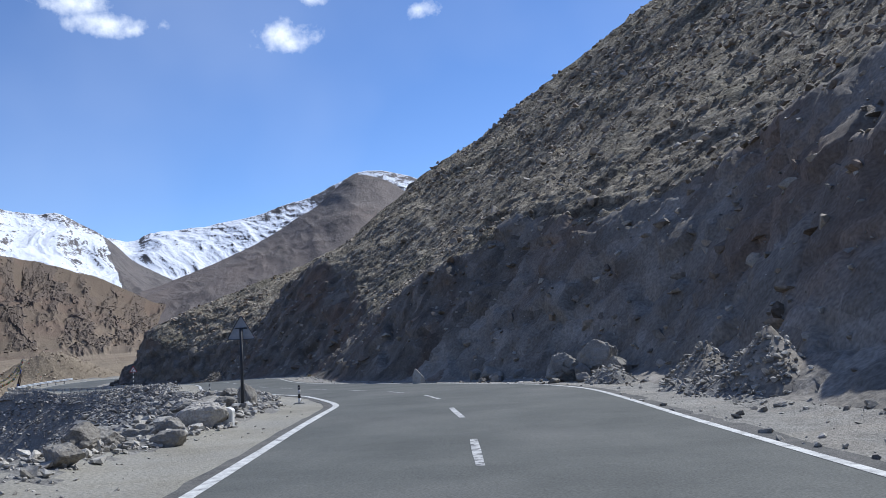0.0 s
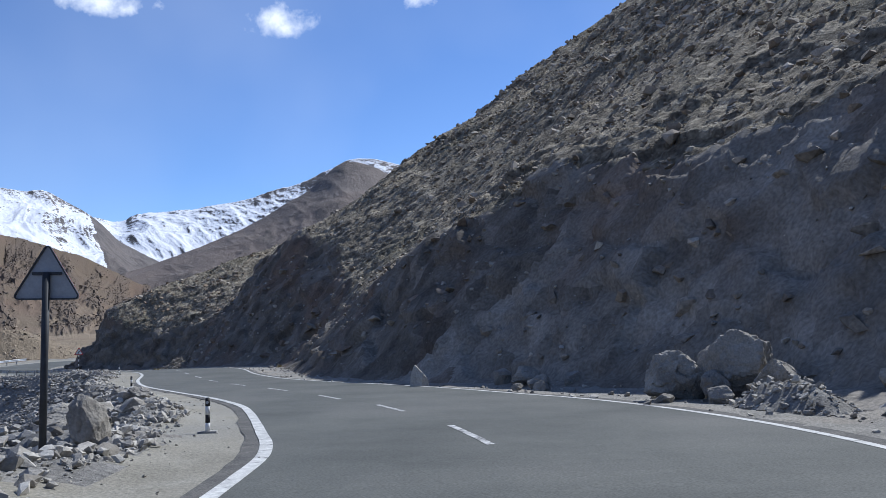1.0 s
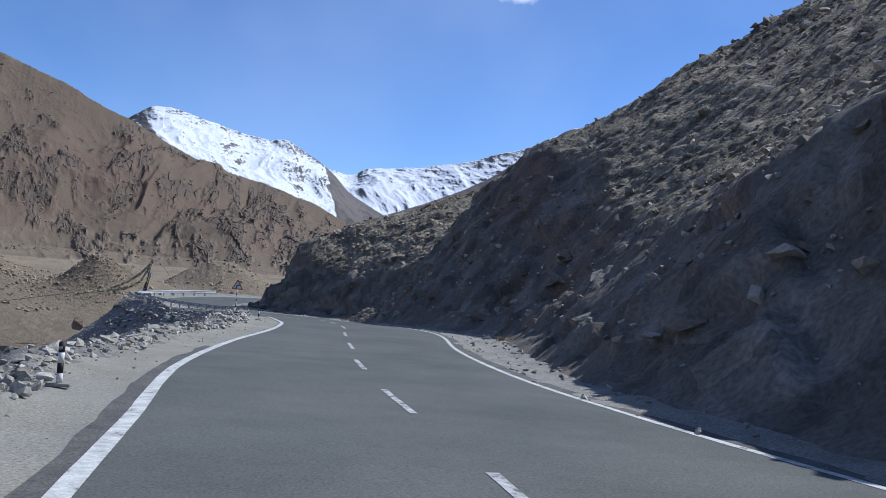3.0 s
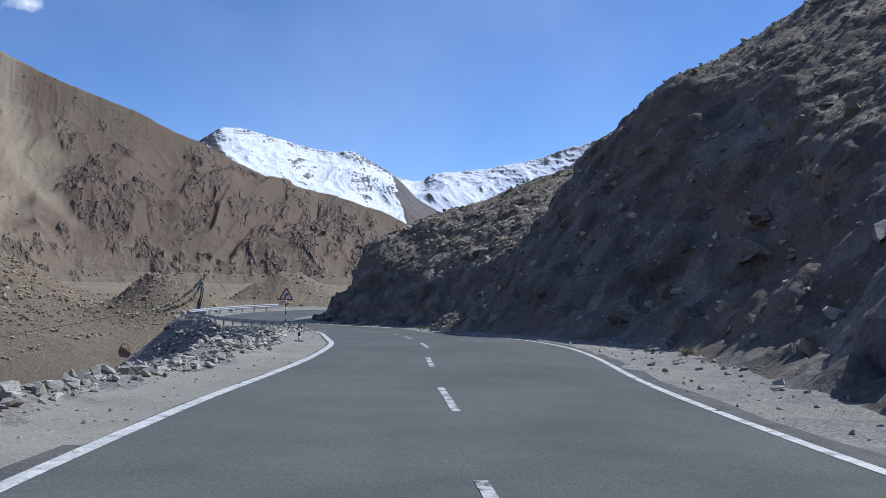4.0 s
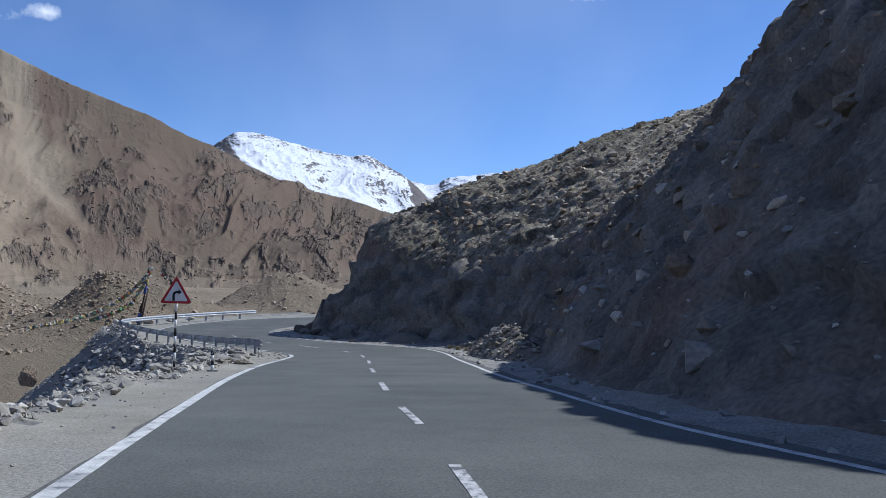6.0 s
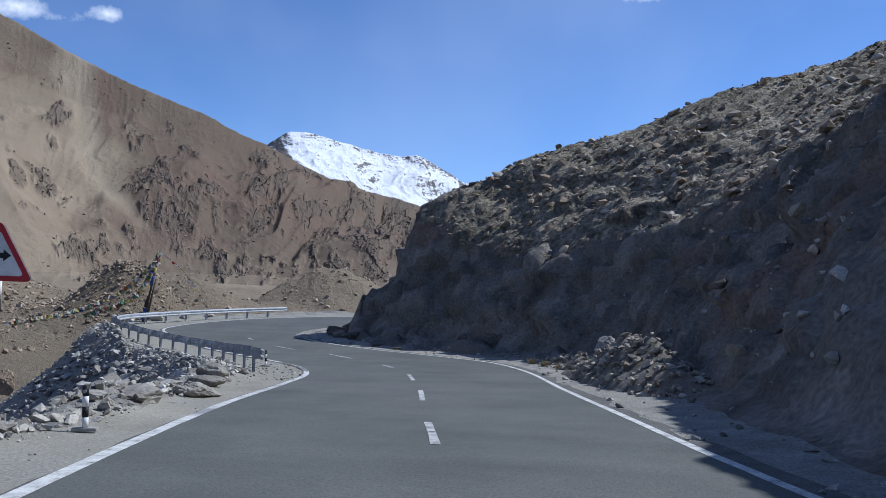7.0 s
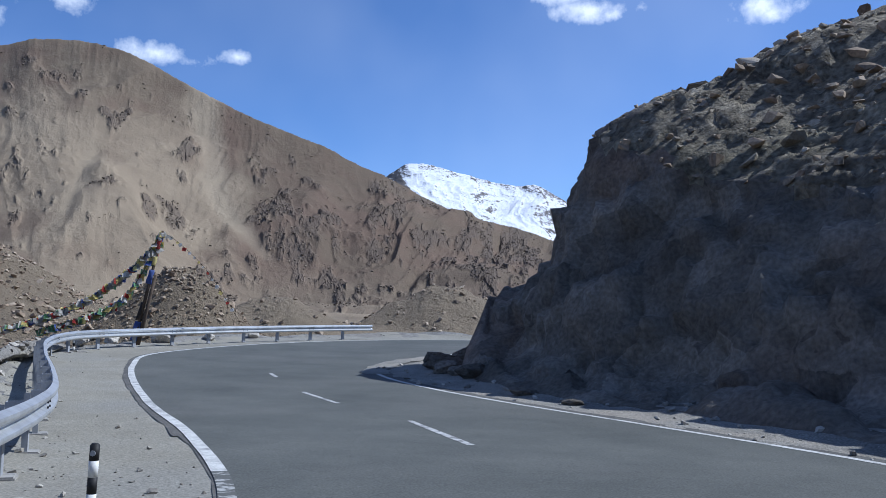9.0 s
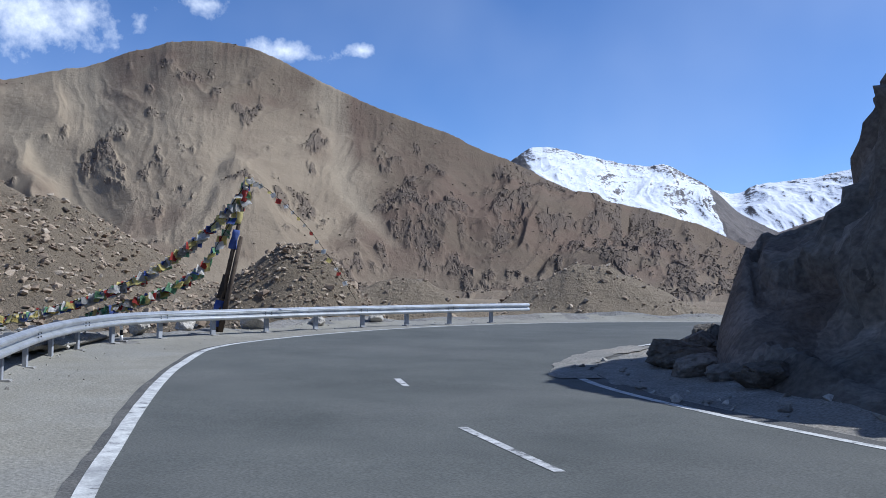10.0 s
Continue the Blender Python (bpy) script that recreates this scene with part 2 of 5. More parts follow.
BLACK = plain("black_paint", (0.022, 0.022, 0.024), rough=0.6, grain=30, amount=0.2)
WHITE = plain("white_paint", (0.74, 0.74, 0.72), rough=0.6, grain=18, amount=0.13)
RED = plain("red_sign_film", (0.42, 0.03, 0.035), rough=0.45, grain=10, amount=0.1)
ALU = plain("dull_aluminium", (0.32, 0.34, 0.37), rough=0.55, metal=0.3, grain=12, amount=0.12)
DARK_STEEL = plain("dark_painted_steel", (0.045, 0.05, 0.058), rough=0.55, grain=14, amount=0.2)
CONCRETE = plain("rough_concrete", (0.34, 0.33, 0.31), rough=0.9, grain=20, amount=0.18, bump=0.4)
WOOD = plain("weathered_wood", (0.10, 0.075, 0.055), rough=0.9, grain=16, amount=0.25, bump=0.5)
ROPE = plain("dark_rope", (0.05, 0.042, 0.035), rough=0.95, grain=40, amount=0.2)


def mountain_material(name, tan, brown, red, outcrop, pale, s=1.0, snow=None, relief=0.9):
    """Bare mountain ground. Layers stored on the mesh: flank (tan to darker brown), scree (pale runs of fine debris), rockiness (outcrops)
    and, with snow=(noise scale, from, to), bare (rock that sheds its snow)."""
    m = bpy.data.materials.new(name)
    m.use_nodes = True
    nt = m.node_tree
    N, L = nt.nodes.new, nt.links.new
    bsdf = nt.nodes["Principled BSDF"]
    bsdf.inputs["Roughness"].default_value = 0.95
    bsdf.inputs["Specular IOR Level"].default_value = 0.15
    geo = N("ShaderNodeNewGeometry")

    def tex(scale, detail=8.0, rough=0.6):
        n = N("ShaderNodeTexNoise")
        n.inputs["Scale"].default_value, n.inputs["Detail"].default_value, n.inputs["Roughness"].default_value = scale * s, detail, rough
        L(geo.outputs["Position"], n.inputs["Vector"])
        return n.outputs["Fac"]

    def sums(a, k, b):
        """a * k + b"""
        n = N("ShaderNodeMath")
        n.operation = "MULTIPLY_ADD"
        L(a, n.inputs[0])
        n.inputs[1].default_value = k
        if isinstance(b, float):
            n.inputs[2].default_value = b
        else:
            L(b, n.inputs[2])
        return n.outputs[0]

    def layer(field):
        at = N("ShaderNodeAttribute")
        at.attribute_name = field
        return at.outputs["Fac"]

    def over(col, c2, fac, lo, hi, amount=1.0):
        mr = N("ShaderNodeMapRange")
        mr.inputs["From Min"].default_value, mr.inputs["From Max"].default_value, mr.inputs["To Max"].default_value = lo, hi, amount
        L(fac, mr.inputs["Value"])
        mx = N("ShaderNodeMix")
        mx.data_type = "RGBA"
        L(mr.outputs[0], mx.inputs[0])
        if isinstance(col, tuple):
            mx.inputs[6].default_value = (*col, 1)
        else:
            L(col, mx.inputs[6])
        mx.inputs[7].default_value = (*c2, 1)
        return mx.outputs[2]

    col = over(tan, brown, sums(tex(0.012, 7, 0.6), 0.9, layer("flank")), 0.35, 1.05)
    col = over(col, red, sums(tex(0.006, 6, 0.6), 1.0, sums(layer("flank"), 0.12, -0.06)), 0.48, 0.64, 0.5)
    col = over(col, pale, sums(tex(0.02, 9, 0.65), 0.5, layer("scree")), 0.45, 1.05, 0.7)
    rocks = sums(tex(0.09, 11, 0.72), 0.8, layer("rockiness"))
    col = over(col, outcrop, rocks, 0.74, 1.0, 0.75)
    col = over(col, tuple(c * 0.55 for c in outcrop), sums(tex(0.35, 8, 0.75), 0.9, layer("rockiness")), 0.86, 1.1, 0.3)
    col = over(col, tuple(c * 0.6 for c in outcrop), tex(0.9, 8, 0.8), 0.56, 0.72, 0.28)
    col = over(col, tuple(min(1.0, c * 1.25) for c in tan), tex(0.5, 8, 0.8), 0.58, 0.75, 0.35)
    sep = N("ShaderNodeSeparateXYZ")
    L(geo.outputs["Normal"], sep.inputs[0])
    if snow:
        scale, lo, hi = snow
        cover = sums(tex(scale, 14, 0.74), 0.7, sums(layer("bare"), -1.0, sep.outputs["Z"]))
        col = over(col, (0.74, 0.76, 0.80), cover, lo, hi, 1.0)
    L(col, bsdf.inputs["Base Color"])
    nb = N("ShaderNodeTexNoise")
    nb.inputs["Scale"].default_value, nb.inputs["Detail"].default_value, nb.inputs["Roughness"].default_value = 0.12 * s, 13.0, 0.76
    L(geo.outputs["Position"], nb.inputs["Vector"])
    b = N("ShaderNodeBump")
    b.inputs["Strength"].default_value, b.inputs["Distance"].default_value = relief, 3.0 / s
    L(nb.outputs["Fac"], b.inputs["Height"])
    L(b.outputs[0], bsdf.inputs["Normal"])
    return m


BROWN_MOUNTAIN = mountain_material("bare_brown_mountain", (0.300, 0.240, 0.166), (0.140, 0.107, 0.076), (0.168, 0.112, 0.082), (0.145, 0.114, 0.089), (0.312, 0.256, 0.18))
FAR_BROWN = mountain_material("far_grey_brown_slope", (0.20, 0.172, 0.152), (0.17, 0.145, 0.13), (0.21, 0.165, 0.135), (0.13, 0.115, 0.105), (0.22, 0.195, 0.17), s=0.5)
CRAG_STONE = ramp_material("dark_crag_stone", [(0.2, (0.085, 0.066, 0.049)), (0.5, (0.165, 0.13, 0.095)), (0.8, (0.285, 0.23, 0.168))], scale=0.5, detail=8, rough=0.95, fine=(4, 0.25), bump=0.7, bump_scale=2, bump_dist=0.2, island=0.5)
SNOW = mountain_material("snow_and_rock", (0.17, 0.152, 0.145), (0.13, 0.118, 0.112), (0.16, 0.135, 0.12), (0.09, 0.083, 0.08), (0.2, 0.18, 0.165), s=0.4, snow=(0.25, 1.13, 1.17), relief=0.6)


# ---- tools ----
def hash3(ix, iy, iz, seed):
    h = (ix.astype(np.int64) * 374761393 + iy.astype(np.int64) * 668265263 + iz.astype(np.int64) * 2147483647 + seed * 974634777) & 0xFFFFFFFF
    h = ((h ^ (h >> 13)) * 1274126177) & 0xFFFFFFFF
    h = ((h ^ (h >> 16)) * 2246822519) & 0xFFFFFFFF
    return ((h ^ (h >> 15)) & 0xFFFFFF) / float(0xFFFFFF)


def vnoise(p, seed=0):
    """Value noise from -1 to 1 at points (..., 3)."""
    i = np.floor(p)
    f = p - i
    f = f * f * f * (f * (f * 6 - 15) + 10)
    ix, iy, iz = (i[..., k].astype(np.int64) for k in range(3))
    out = 0
    for dx in (0, 1):
        for dy in (0, 1):
            for dz in (0, 1):
                w = (f[..., 0] if dx else 1 - f[..., 0]) * (f[..., 1] if dy else 1 - f[..., 1]) * (f[..., 2] if dz else 1 - f[..., 2])
                out = out + w * hash3(ix + dx, iy + dy, iz + dz, seed)
    return out * 2 - 1


def fbm(p, size, octaves=4, gain=0.5, seed=0, ridged=False):
    total, amp, norm = 0, 1.0, 0.0
    for o in range(octaves):
        v = vnoise(p / size * (2.03 ** o) + 17.3 * o, seed + o)
        total = total + amp * ((1 - 2 * np.abs(v)) if ridged else v)
        norm += amp
        amp *= gain
    return total / norm


def blocks(p, size, seed=0, tilt=0.7):
    """Broken rock: each cell is a tilted facet with its own height, from about -1 to 1; and the distance to the joint."""
    q = p / size
    i = np.floor(q).astype(np.int64)
    best, second = np.full(q.shape[:-1], 9.0), np.full(q.shape[:-1], 9.0)
    val = np.zeros(q.shape[:-1])
    for dx in (-1, 0, 1):
        for dy in (-1, 0, 1):
            for dz in (-1, 0, 1):
                cx, cy, cz = i[..., 0] + dx, i[..., 1] + dy, i[..., 2] + dz
                off = np.stack([cx + hash3(cx, cy, cz, seed), cy + hash3(cx, cy, cz, seed + 1), cz + hash3(cx, cy, cz, seed + 2)], -1) - q
                d = (off ** 2).sum(-1)
                h = hash3(cx, cy, cz, seed + 3) * 2 - 1
                t = np.stack([hash3(cx, cy, cz, seed + 4 + k) * 2 - 1 for k in range(3)], -1)
                v = h * 0.6 + tilt * (off * t).sum(-1)
                near = d < best
                second = np.where(near, best, np.minimum(second, d))
                val = np.where(near, v, val)
                best = np.where(near, d, best)
    return val, np.sqrt(second) - np.sqrt(best)


def mesh_object(name, verts, faces, mat, smooth=True):
    me = bpy.data.meshes.new(name)
    verts, faces = np.asarray(verts, np.float32), np.asarray(faces, np.int32)
    k = faces.shape[1]
    me.vertices.add(len(verts))
    me.vertices.foreach_set("co", verts.ravel())
    me.loops.add(faces.size)
    me.loops.foreach_set("vertex_index", faces.ravel())
    me.polygons.add(len(faces))
    me.polygons.foreach_set("loop_start", np.arange(0, faces.size, k, dtype=np.int32))
    me.polygons.foreach_set("use_smooth", np.full(len(faces), smooth))
    me.update(calc_edges=True)
    me.validate()
    me.materials.append(mat)
    return new(name, me)


def grid_faces(n, m):
    a = np.arange(n * m).reshape(n, m)
    return np.stack([a[:-1, :-1], a[1:, :-1], a[1:, 1:], a[:-1, 1:]], -1).reshape(-1, 4)


def grid_object(name, P, mat, smooth=True):
    n, m, _ = P.shape
    return mesh_object(name, P.reshape(-1, 3), grid_faces(n, m), mat, smooth)


def smooth_line(points, step):
    """A Catmull-Rom curve through the points, resampled at even steps."""
    P = np.array(points, float)
    P = np.vstack([2 * P[0] - P[1], P, 2 * P[-1] - P[-2]])
    out = []
    for k in range(1, len(P) - 2):
        t = np.linspace(0, 1, 24, endpoint=False)[:, None]
        a, b, c, d = P[k - 1], P[k], P[k + 1], P[k + 2]
        out.append(0.5 * (2 * b + (c - a) * t + (2 * a - 5 * b + 4 * c - d) * t ** 2 + (3 * b - 3 * c + d - a) * t ** 3))
    Q = np.vstack(out + [P[-2:-1]])
    S = np.r_[0, np.cumsum(np.linalg.norm(np.diff(Q[:, :2], axis=0), axis=1))]
    s = np.linspace(0, S[-1], max(2, int(round(S[-1] / step)) + 1))
    return np.stack([np.interp(s, S, Q[:, k]) for k in range(Q.shape[1])], -1)


def normals2(line):
    """Unit vectors to the right of a line's course."""
    t = np.gradient(line[:, :2], axis=0)
    t /= np.linalg.norm(t, axis=1, keepdims=True)
    return np.stack([t[:, 1], -t[:, 0]], -1)


def part(name, bm, mat, parent=None, label="", smooth=False):
    me = bpy.data.meshes.new(name)
    bm.to_mesh(me)
    bm.free()
    me.materials.append(mat)
    if smooth:
        me.polygons.foreach_set("use_smooth", [True] * len(me.polygons))
    ob = new(name, me)
    if parent:
        ob.parent = parent
    if label:
        tagged(ob, label)
    return ob


def empty(name, m, label, category, group=""):
    ob = new(name)
    ob.matrix_world = m
    ob.empty_display_size = 0.2
    return tagged(ob, label, category, group)


def box(bm, sx, sy, sz, m=Matrix(), bevel=0.0):
    r = bmesh.ops.create_cube(bm, size=1, matrix=m @ Matrix.Diagonal((sx, sy, sz, 1)))
    if bevel:
        edges = {e for v in r["verts"] for e in v.link_edges}
        bmesh.ops.bevel(bm, geom=list(edges), offset=bevel, segments=2, affect="EDGES")
    return bm


def rod(bm, r1, r2, z0, z1, seg=12, m=Matrix()):
    bmesh.ops.create_cone(bm, cap_ends=True, segments=seg, radius1=r1, radius2=r2, depth=z1 - z0, matrix=m @ Matrix.Translation((0, 0, (z0 + z1) / 2)))
    return bm

# ---- the road's course (x, y, height of the asphalt) ----
AXIS = smooth_line([(1.7, -25, 1.0), (0.9, -12.6, 0.58), (0, 0, 0.14), (-0.45, 6.3, -0.08), (-1.0, 12.7, -0.29), (-1.6, 19.0, -0.48), (-2.7, 25.4, -0.72), (-4.2, 31.9, -1.06), (-6.1, 38.5, -1.40),
                    (-8.4, 45.2, -1.72), (-11.0, 51.7, -2.00), (-13.2, 58.0, -2.26), (-15.5, 64.3, -2.48), (-17.9, 70.3, -2.66), (-20.5, 76.2, -2.87), (-23.2, 82.2, -3.14), (-25.9, 87.9, -3.45),
                    (-28.6, 93.5, -3.84), (-31.3, 99.1, -4.24), (-34.2, 104.3, -4.62), (-37.3, 109.2, -4.98), (-40.7, 113.6, -5.29), (-44.5, 117.5, -5.55), (-50.4, 123.6, -5.77),
                    (-54.5, 132, -5.70), (-55.2, 142, -5.50), (-48, 151, -5.3), (-30, 156, -5.0)], 0.25)
LEFT = smooth_line([(-1.2, -25), (-1.9, -10), (-2.5, 3), (-2.85, 15), (-2.95, 20), (-3.08, 23.4), (-3.9, 27.1), (-4.85, 31), (-5.9, 34.7), (-7.85, 39.6), (-10.8, 45.7), (-14.2, 52.6), (-17.2, 60.5), (-19.8, 69),
                    (-22.2, 75.3), (-24.5, 79.8), (-28.2, 86.9), (-31.6, 93.3), (-35.1, 100.4), (-37.4, 105.8), (-39.6, 110.6), (-42.6, 114.7), (-46.8, 118.27), (-51.0, 121.2), (-55.9, 124.9), (-59.1, 127.65),
                    (-61.9, 130.65), (-63.25, 134.8), (-63.6, 139.3), (-62.8, 144.0), (-60.0, 148.8), (-53.5, 153), (-45, 155.5), (-30, 160.5)], 0.5)
RIGHT = smooth_line([(4.6, -25), (4.1, -10), (3.85, 3), (3.85, 13), (3.9, 19), (3.85, 23.7), (3.4, 27.4), (2.5, 31.8), (1.35, 35.2), (-0.5, 40.3), (-2.8, 45.3), (-5.9, 50.9), (-8.7, 57), (-11.9, 65.7), (-14.1, 73.3),
                     (-15.8, 78), (-18.3, 82.8), (-21.4, 87.1), (-24, 92.2), (-26.6, 97.9), (-28.6, 102.6), (-31, 108.2), (-34.2, 115.6), (-37.5, 120.8), (-41.9, 124.2), (-45.6, 126.5), (-48.7, 128.2), (-51.1, 129.8),
                     (-53, 132), (-54.1, 136), (-54.0, 140), (-52.3, 144.3), (-48, 148), (-41, 151), (-30, 154)], 0.5)
# where the cut bank meets the gravel
FOOT = smooth_line([(9.5, -30), (7.8, -12), (6.8, 4), (6.3, 13), (5.6, 19), (5.6, 26), (4.8, 33), (2.4, 38.4), (0.5, 42.4), (-2.3, 46.5), (-4.8, 51.0), (-7.2, 56.5), (-9.8, 66), (-12.2, 75), (-14.2, 79.6), (-17.4, 84.2),
                    (-20.6, 88.2), (-22.8, 92.2), (-25.0, 97.5), (-26.5, 101.2), (-27.7, 105.4), (-29.2, 109.8), (-31.3, 115.0), (-33.9, 119.3), (-38.2, 123.5), (-43, 127), (-47, 129.2), (-49.5, 131.4), (-51.1, 134.4),
                    (-51.8, 137.8), (-51.6, 141.2), (-50.2, 144.4)], 0.22)


def road_z(x, y):
    """Height of the road's plane near a place."""
    shape = np.shape(x)
    q = np.stack([np.ravel(x), np.ravel(y)], -1)
    out = np.empty(len(q))
    A = AXIS[::3]
    for k in range(0, len(q), 20000):
        d = ((q[k:k + 20000, None] - A[None, :, :2]) ** 2).sum(-1)
        w = np.exp(-(d - d.min(1, keepdims=True)) / 6.0)
        out[k:k + 20000] = (w * A[:, 2]).sum(1) / w.sum(1)
    return out.reshape(shape)


def distance(x, y, line):
    shape = np.shape(x)
    q = np.stack([np.ravel(x), np.ravel(y)], -1)
    out = np.empty(len(q))
    for k in range(0, len(q), 20000):
        out[k:k + 20000] = np.sqrt(((q[k:k + 20000, None] - line[None, :, :2]) ** 2).sum(-1).min(1))
    return out.reshape(shape)


def ribbon(name, line, offsets, lift, mat, wobble=0.0, seed=3):
    """A strip along a line between offsets to its right (lists of two or more), laid lift metres above the road's plane."""
    n = normals2(line)
    cols = []
    for k, o in enumerate(offsets):
        w = wobble * fbm(np.stack([line[:, 0], line[:, 1], np.full(len(line), 5.0 * k)], -1), 1.3, 4, 0.6, seed) if wobble and k in (0, len(offsets) - 1) else 0
        xy = line[:, :2] + n * (np.full(len(line), o) + w)[:, None]
        cols.append(np.c_[xy, road_z(xy[:, 0], xy[:, 1]) + lift])
    return grid_object(name, np.stack(cols, 1), mat)


# ---- road ----
frac = np.linspace(0, 1, 700)
la = np.stack([np.interp(frac, np.linspace(0, 1, len(LEFT)), LEFT[:, k]) for k in range(2)], -1)
# match the two edges by the nearest point across
ra = []
for q in la:
    d = ((RIGHT - q) ** 2).sum(1)
    ra.append(d.argmin())
ra = np.maximum.accumulate(np.array(ra, float))
ker = np.ones(15) / 15
ra = np.convolve(np.pad(ra, 7, mode="edge"), ker, "valid")
rb = np.stack([np.interp(ra, np.arange(len(RIGHT)), RIGHT[:, k]) for k in range(2)], -1)
across = rb - la
width = np.linalg.norm(across, axis=1, keepdims=True)
across /= width
cols = []
for k in range(13):
    xy = la + across * (width * k / 12)
    cols.append(np.c_[xy, road_z(xy[:, 0], xy[:, 1])])
road = tagged(grid_object("road", np.stack(cols, 1), ASPHALT), "grey asphalt mountain road with worn painted lines", "road", kind="structure")
cut, cut_b = int((LEFT[:, 1] > 58).argmax()), int((LEFT[:, 1] > 118).argmax())
edge_l = ribbon("road_edge", LEFT[:cut + 1], [-0.30, -0.15, 0.1], -0.006, ASPHALT_EDGE, 0.10, 3)
edge_m = ribbon("road_edge", LEFT[cut:cut_b + 1], [-0.13, -0.05, 0.1], -0.006, ASPHALT_EDGE, 0.08, 3)
edge_n = ribbon("road_edge", LEFT[cut_b:], [-0.22, -0.15, 0.1], -0.006, ASPHALT_EDGE, 0.07, 3)
edge_r = ribbon("road_edge", RIGHT, [-0.1, 0.15, 0.42], -0.006, ASPHALT_EDGE, 0.16, 8)
for e in (edge_l, edge_m, edge_n, edge_r):
    e.parent = road
    tagged(e, "crumbling asphalt margin beside the gravel")
for line, w in ((LEFT, 0.17), (RIGHT, 0.14)):
    course = smooth_line(line[::3], 0.2)
    # gravel hides the inner line at the spur; wheels have scuffed the outer one before the second bend
    lo, hi = (130.6, 136.2) if line is RIGHT else (111.8, 116.0)
    i0, i1 = int((course[:, 1] > lo).argmax()), int((course[:, 1] > hi).argmax())
    bits = [(course[:i0 + 1], PAINT), (course[i1:], PAINT)] + ([(course[i0:i1 + 1], SCUFFED_PAINT)] if line is LEFT else [])
    for bit, coat in bits:
        stripe = ribbon("edge_line", bit, [-w / 2, 0, w / 2], 0.005, coat, 0.012, 5)
        stripe.parent = road
        tagged(stripe, "worn solid white edge line" if coat is PAINT else "edge line scuffed almost away")
DASHES = [(0.3, 3.2, 0.3, 5.9), (0.3, 9.9, 0.3, 12.8), (0.2, 16.7, 0.0, 19.6), (-0.3, 23.5, -0.75, 26.3), (-1.6, 30, -2.3, 32.7), (-3.5, 36, -4.45, 38.8), (-6.05, 42.9, -7.3, 45.8), (-8.9, 49.2, -10.1, 51.8), (-11.6, 55.4, -12.7, 58.0),
          (-14.1, 61.9, -15.2, 64.6), (-16.6, 68.3, -17.6, 70.9), (-18.9, 74.7, -20.1, 77.5), (-21.7, 80.9, -22.9, 83.4), (-24.2, 86, -25.2, 87.9), (-26.7, 90.9, -27.8, 93.2), (-29.8, 97.4, -30.9, 99.7), (-32.6, 103.4, -33.8, 106), (-35.5, 109.4, -36.9, 112.1),
          (-38.9, 115.2, -40.0, 116.6), (-43.0, 119.8, -45.4, 122.0), (-48.3, 123.8, -50.4, 125.2), (-53.4, 127.7, -54.2, 128.4)]
for x0, y0, x1, y1 in DASHES:
    L2 = np.stack([np.linspace(x0, x1, 9), np.linspace(y0, y1, 9)], -1)
    dash = ribbon("centre_dash", L2, [-0.055, 0.055], 0.005, WORN_PAINT, 0.02, 11)
    dash.parent = road

# ---- the cut bank and the stony slope on the right ----
# height of the broken rock face by y along the road; above it the natural slope begins
CUT_TOP = [(-30, 13), (8, 12), (20, 10.6), (30, 9.2), (35, 8.2), (40, 6.4), (44, 7.4), (48, 7.9), (55, 6.0), (62, 4.6), (70, 4.8), (77, 6.6), (84, 10), (91, 12), (98, 12), (104, 12.8), (107.5, 11.4), (110, 9.2), (114, 6.2), (119, 5.5), (124, 4.7), (127, 4.5), (129.3, 5.3), (131.5, 6.6), (137, 8.2), (145, 8.0)]


def bank_profile(d, top, m, toe, nat_m):
    """Height over the foot at a distance from it: a toe of debris, a face of slope m up to top, then the natural slope."""
    face = np.where(d < toe, 0.42 * d, 0.42 * toe + m * (d - toe))
    dc = (top - 0.42 * toe) / m + toe
    u = np.maximum(d - dc, 0)
    nat = top + nat_m * np.minimum(d - dc, 13) + 0.77 * np.maximum(u - 13, 0)
    return np.minimum(face, nat)


nf = len(FOOT)
along = np.linspace(0, 1, nf)
turn = np.interp(along, [0, 0.25, 0.6, 0.85, 1], [-0.25, 0.15, 0.35, 0.62, 0.55])
dirs = np.stack([np.cos(turn), np.sin(turn)], -1)
w = [0.0]
while w[-1] < 10:
    w.append(w[-1] + 0.14)
step = 0.14
while w[-1] < 330:
    step *= 1.042
    w.append(w[-1] + step)
w = np.array(w) - 0.3
XY = FOOT[:, None, :2] + dirs[:, None] * w[None, :, None]
X, Y = XY[..., 0], XY[..., 1]
D = distance(X, Y, FOOT)
D[:, w < 0] *= -1
foot_z = road_z(FOOT[:, 0], FOOT[:, 1])
zf = np.repeat(foot_z[:, None], len(w), 1)
kspur = np.clip((along - 0.80) / 0.1, 0, 1)[:, None] * np.exp(-np.clip(D - 12, 0, None) / 20)
P0 = np.stack([X, Y, zf], -1)
swell = fbm(P0 * (1, 1, 0) + 31, 15, 3, 0.5, 21)
top_h = np.interp(FOOT[:, 1], [a for a, _ in CUT_TOP], [b for _, b in CUT_TOP])[:, None] * (1 + 0.16 * fbm(P0 * (1, 1, 0), 7, 3, 0.5, 23))
face_m = np.interp(FOOT[:, 1], [0, 24, 34, 45, 76, 86, 92, 100, 104, 109, 121, 127, 133, 150], [1.42, 1.42, 1.38, 1.28, 1.26, 1.30, 1.42, 1.45, 1.42, 1.26, 1.26, 1.65, 2.9, 2.9])[:, None]
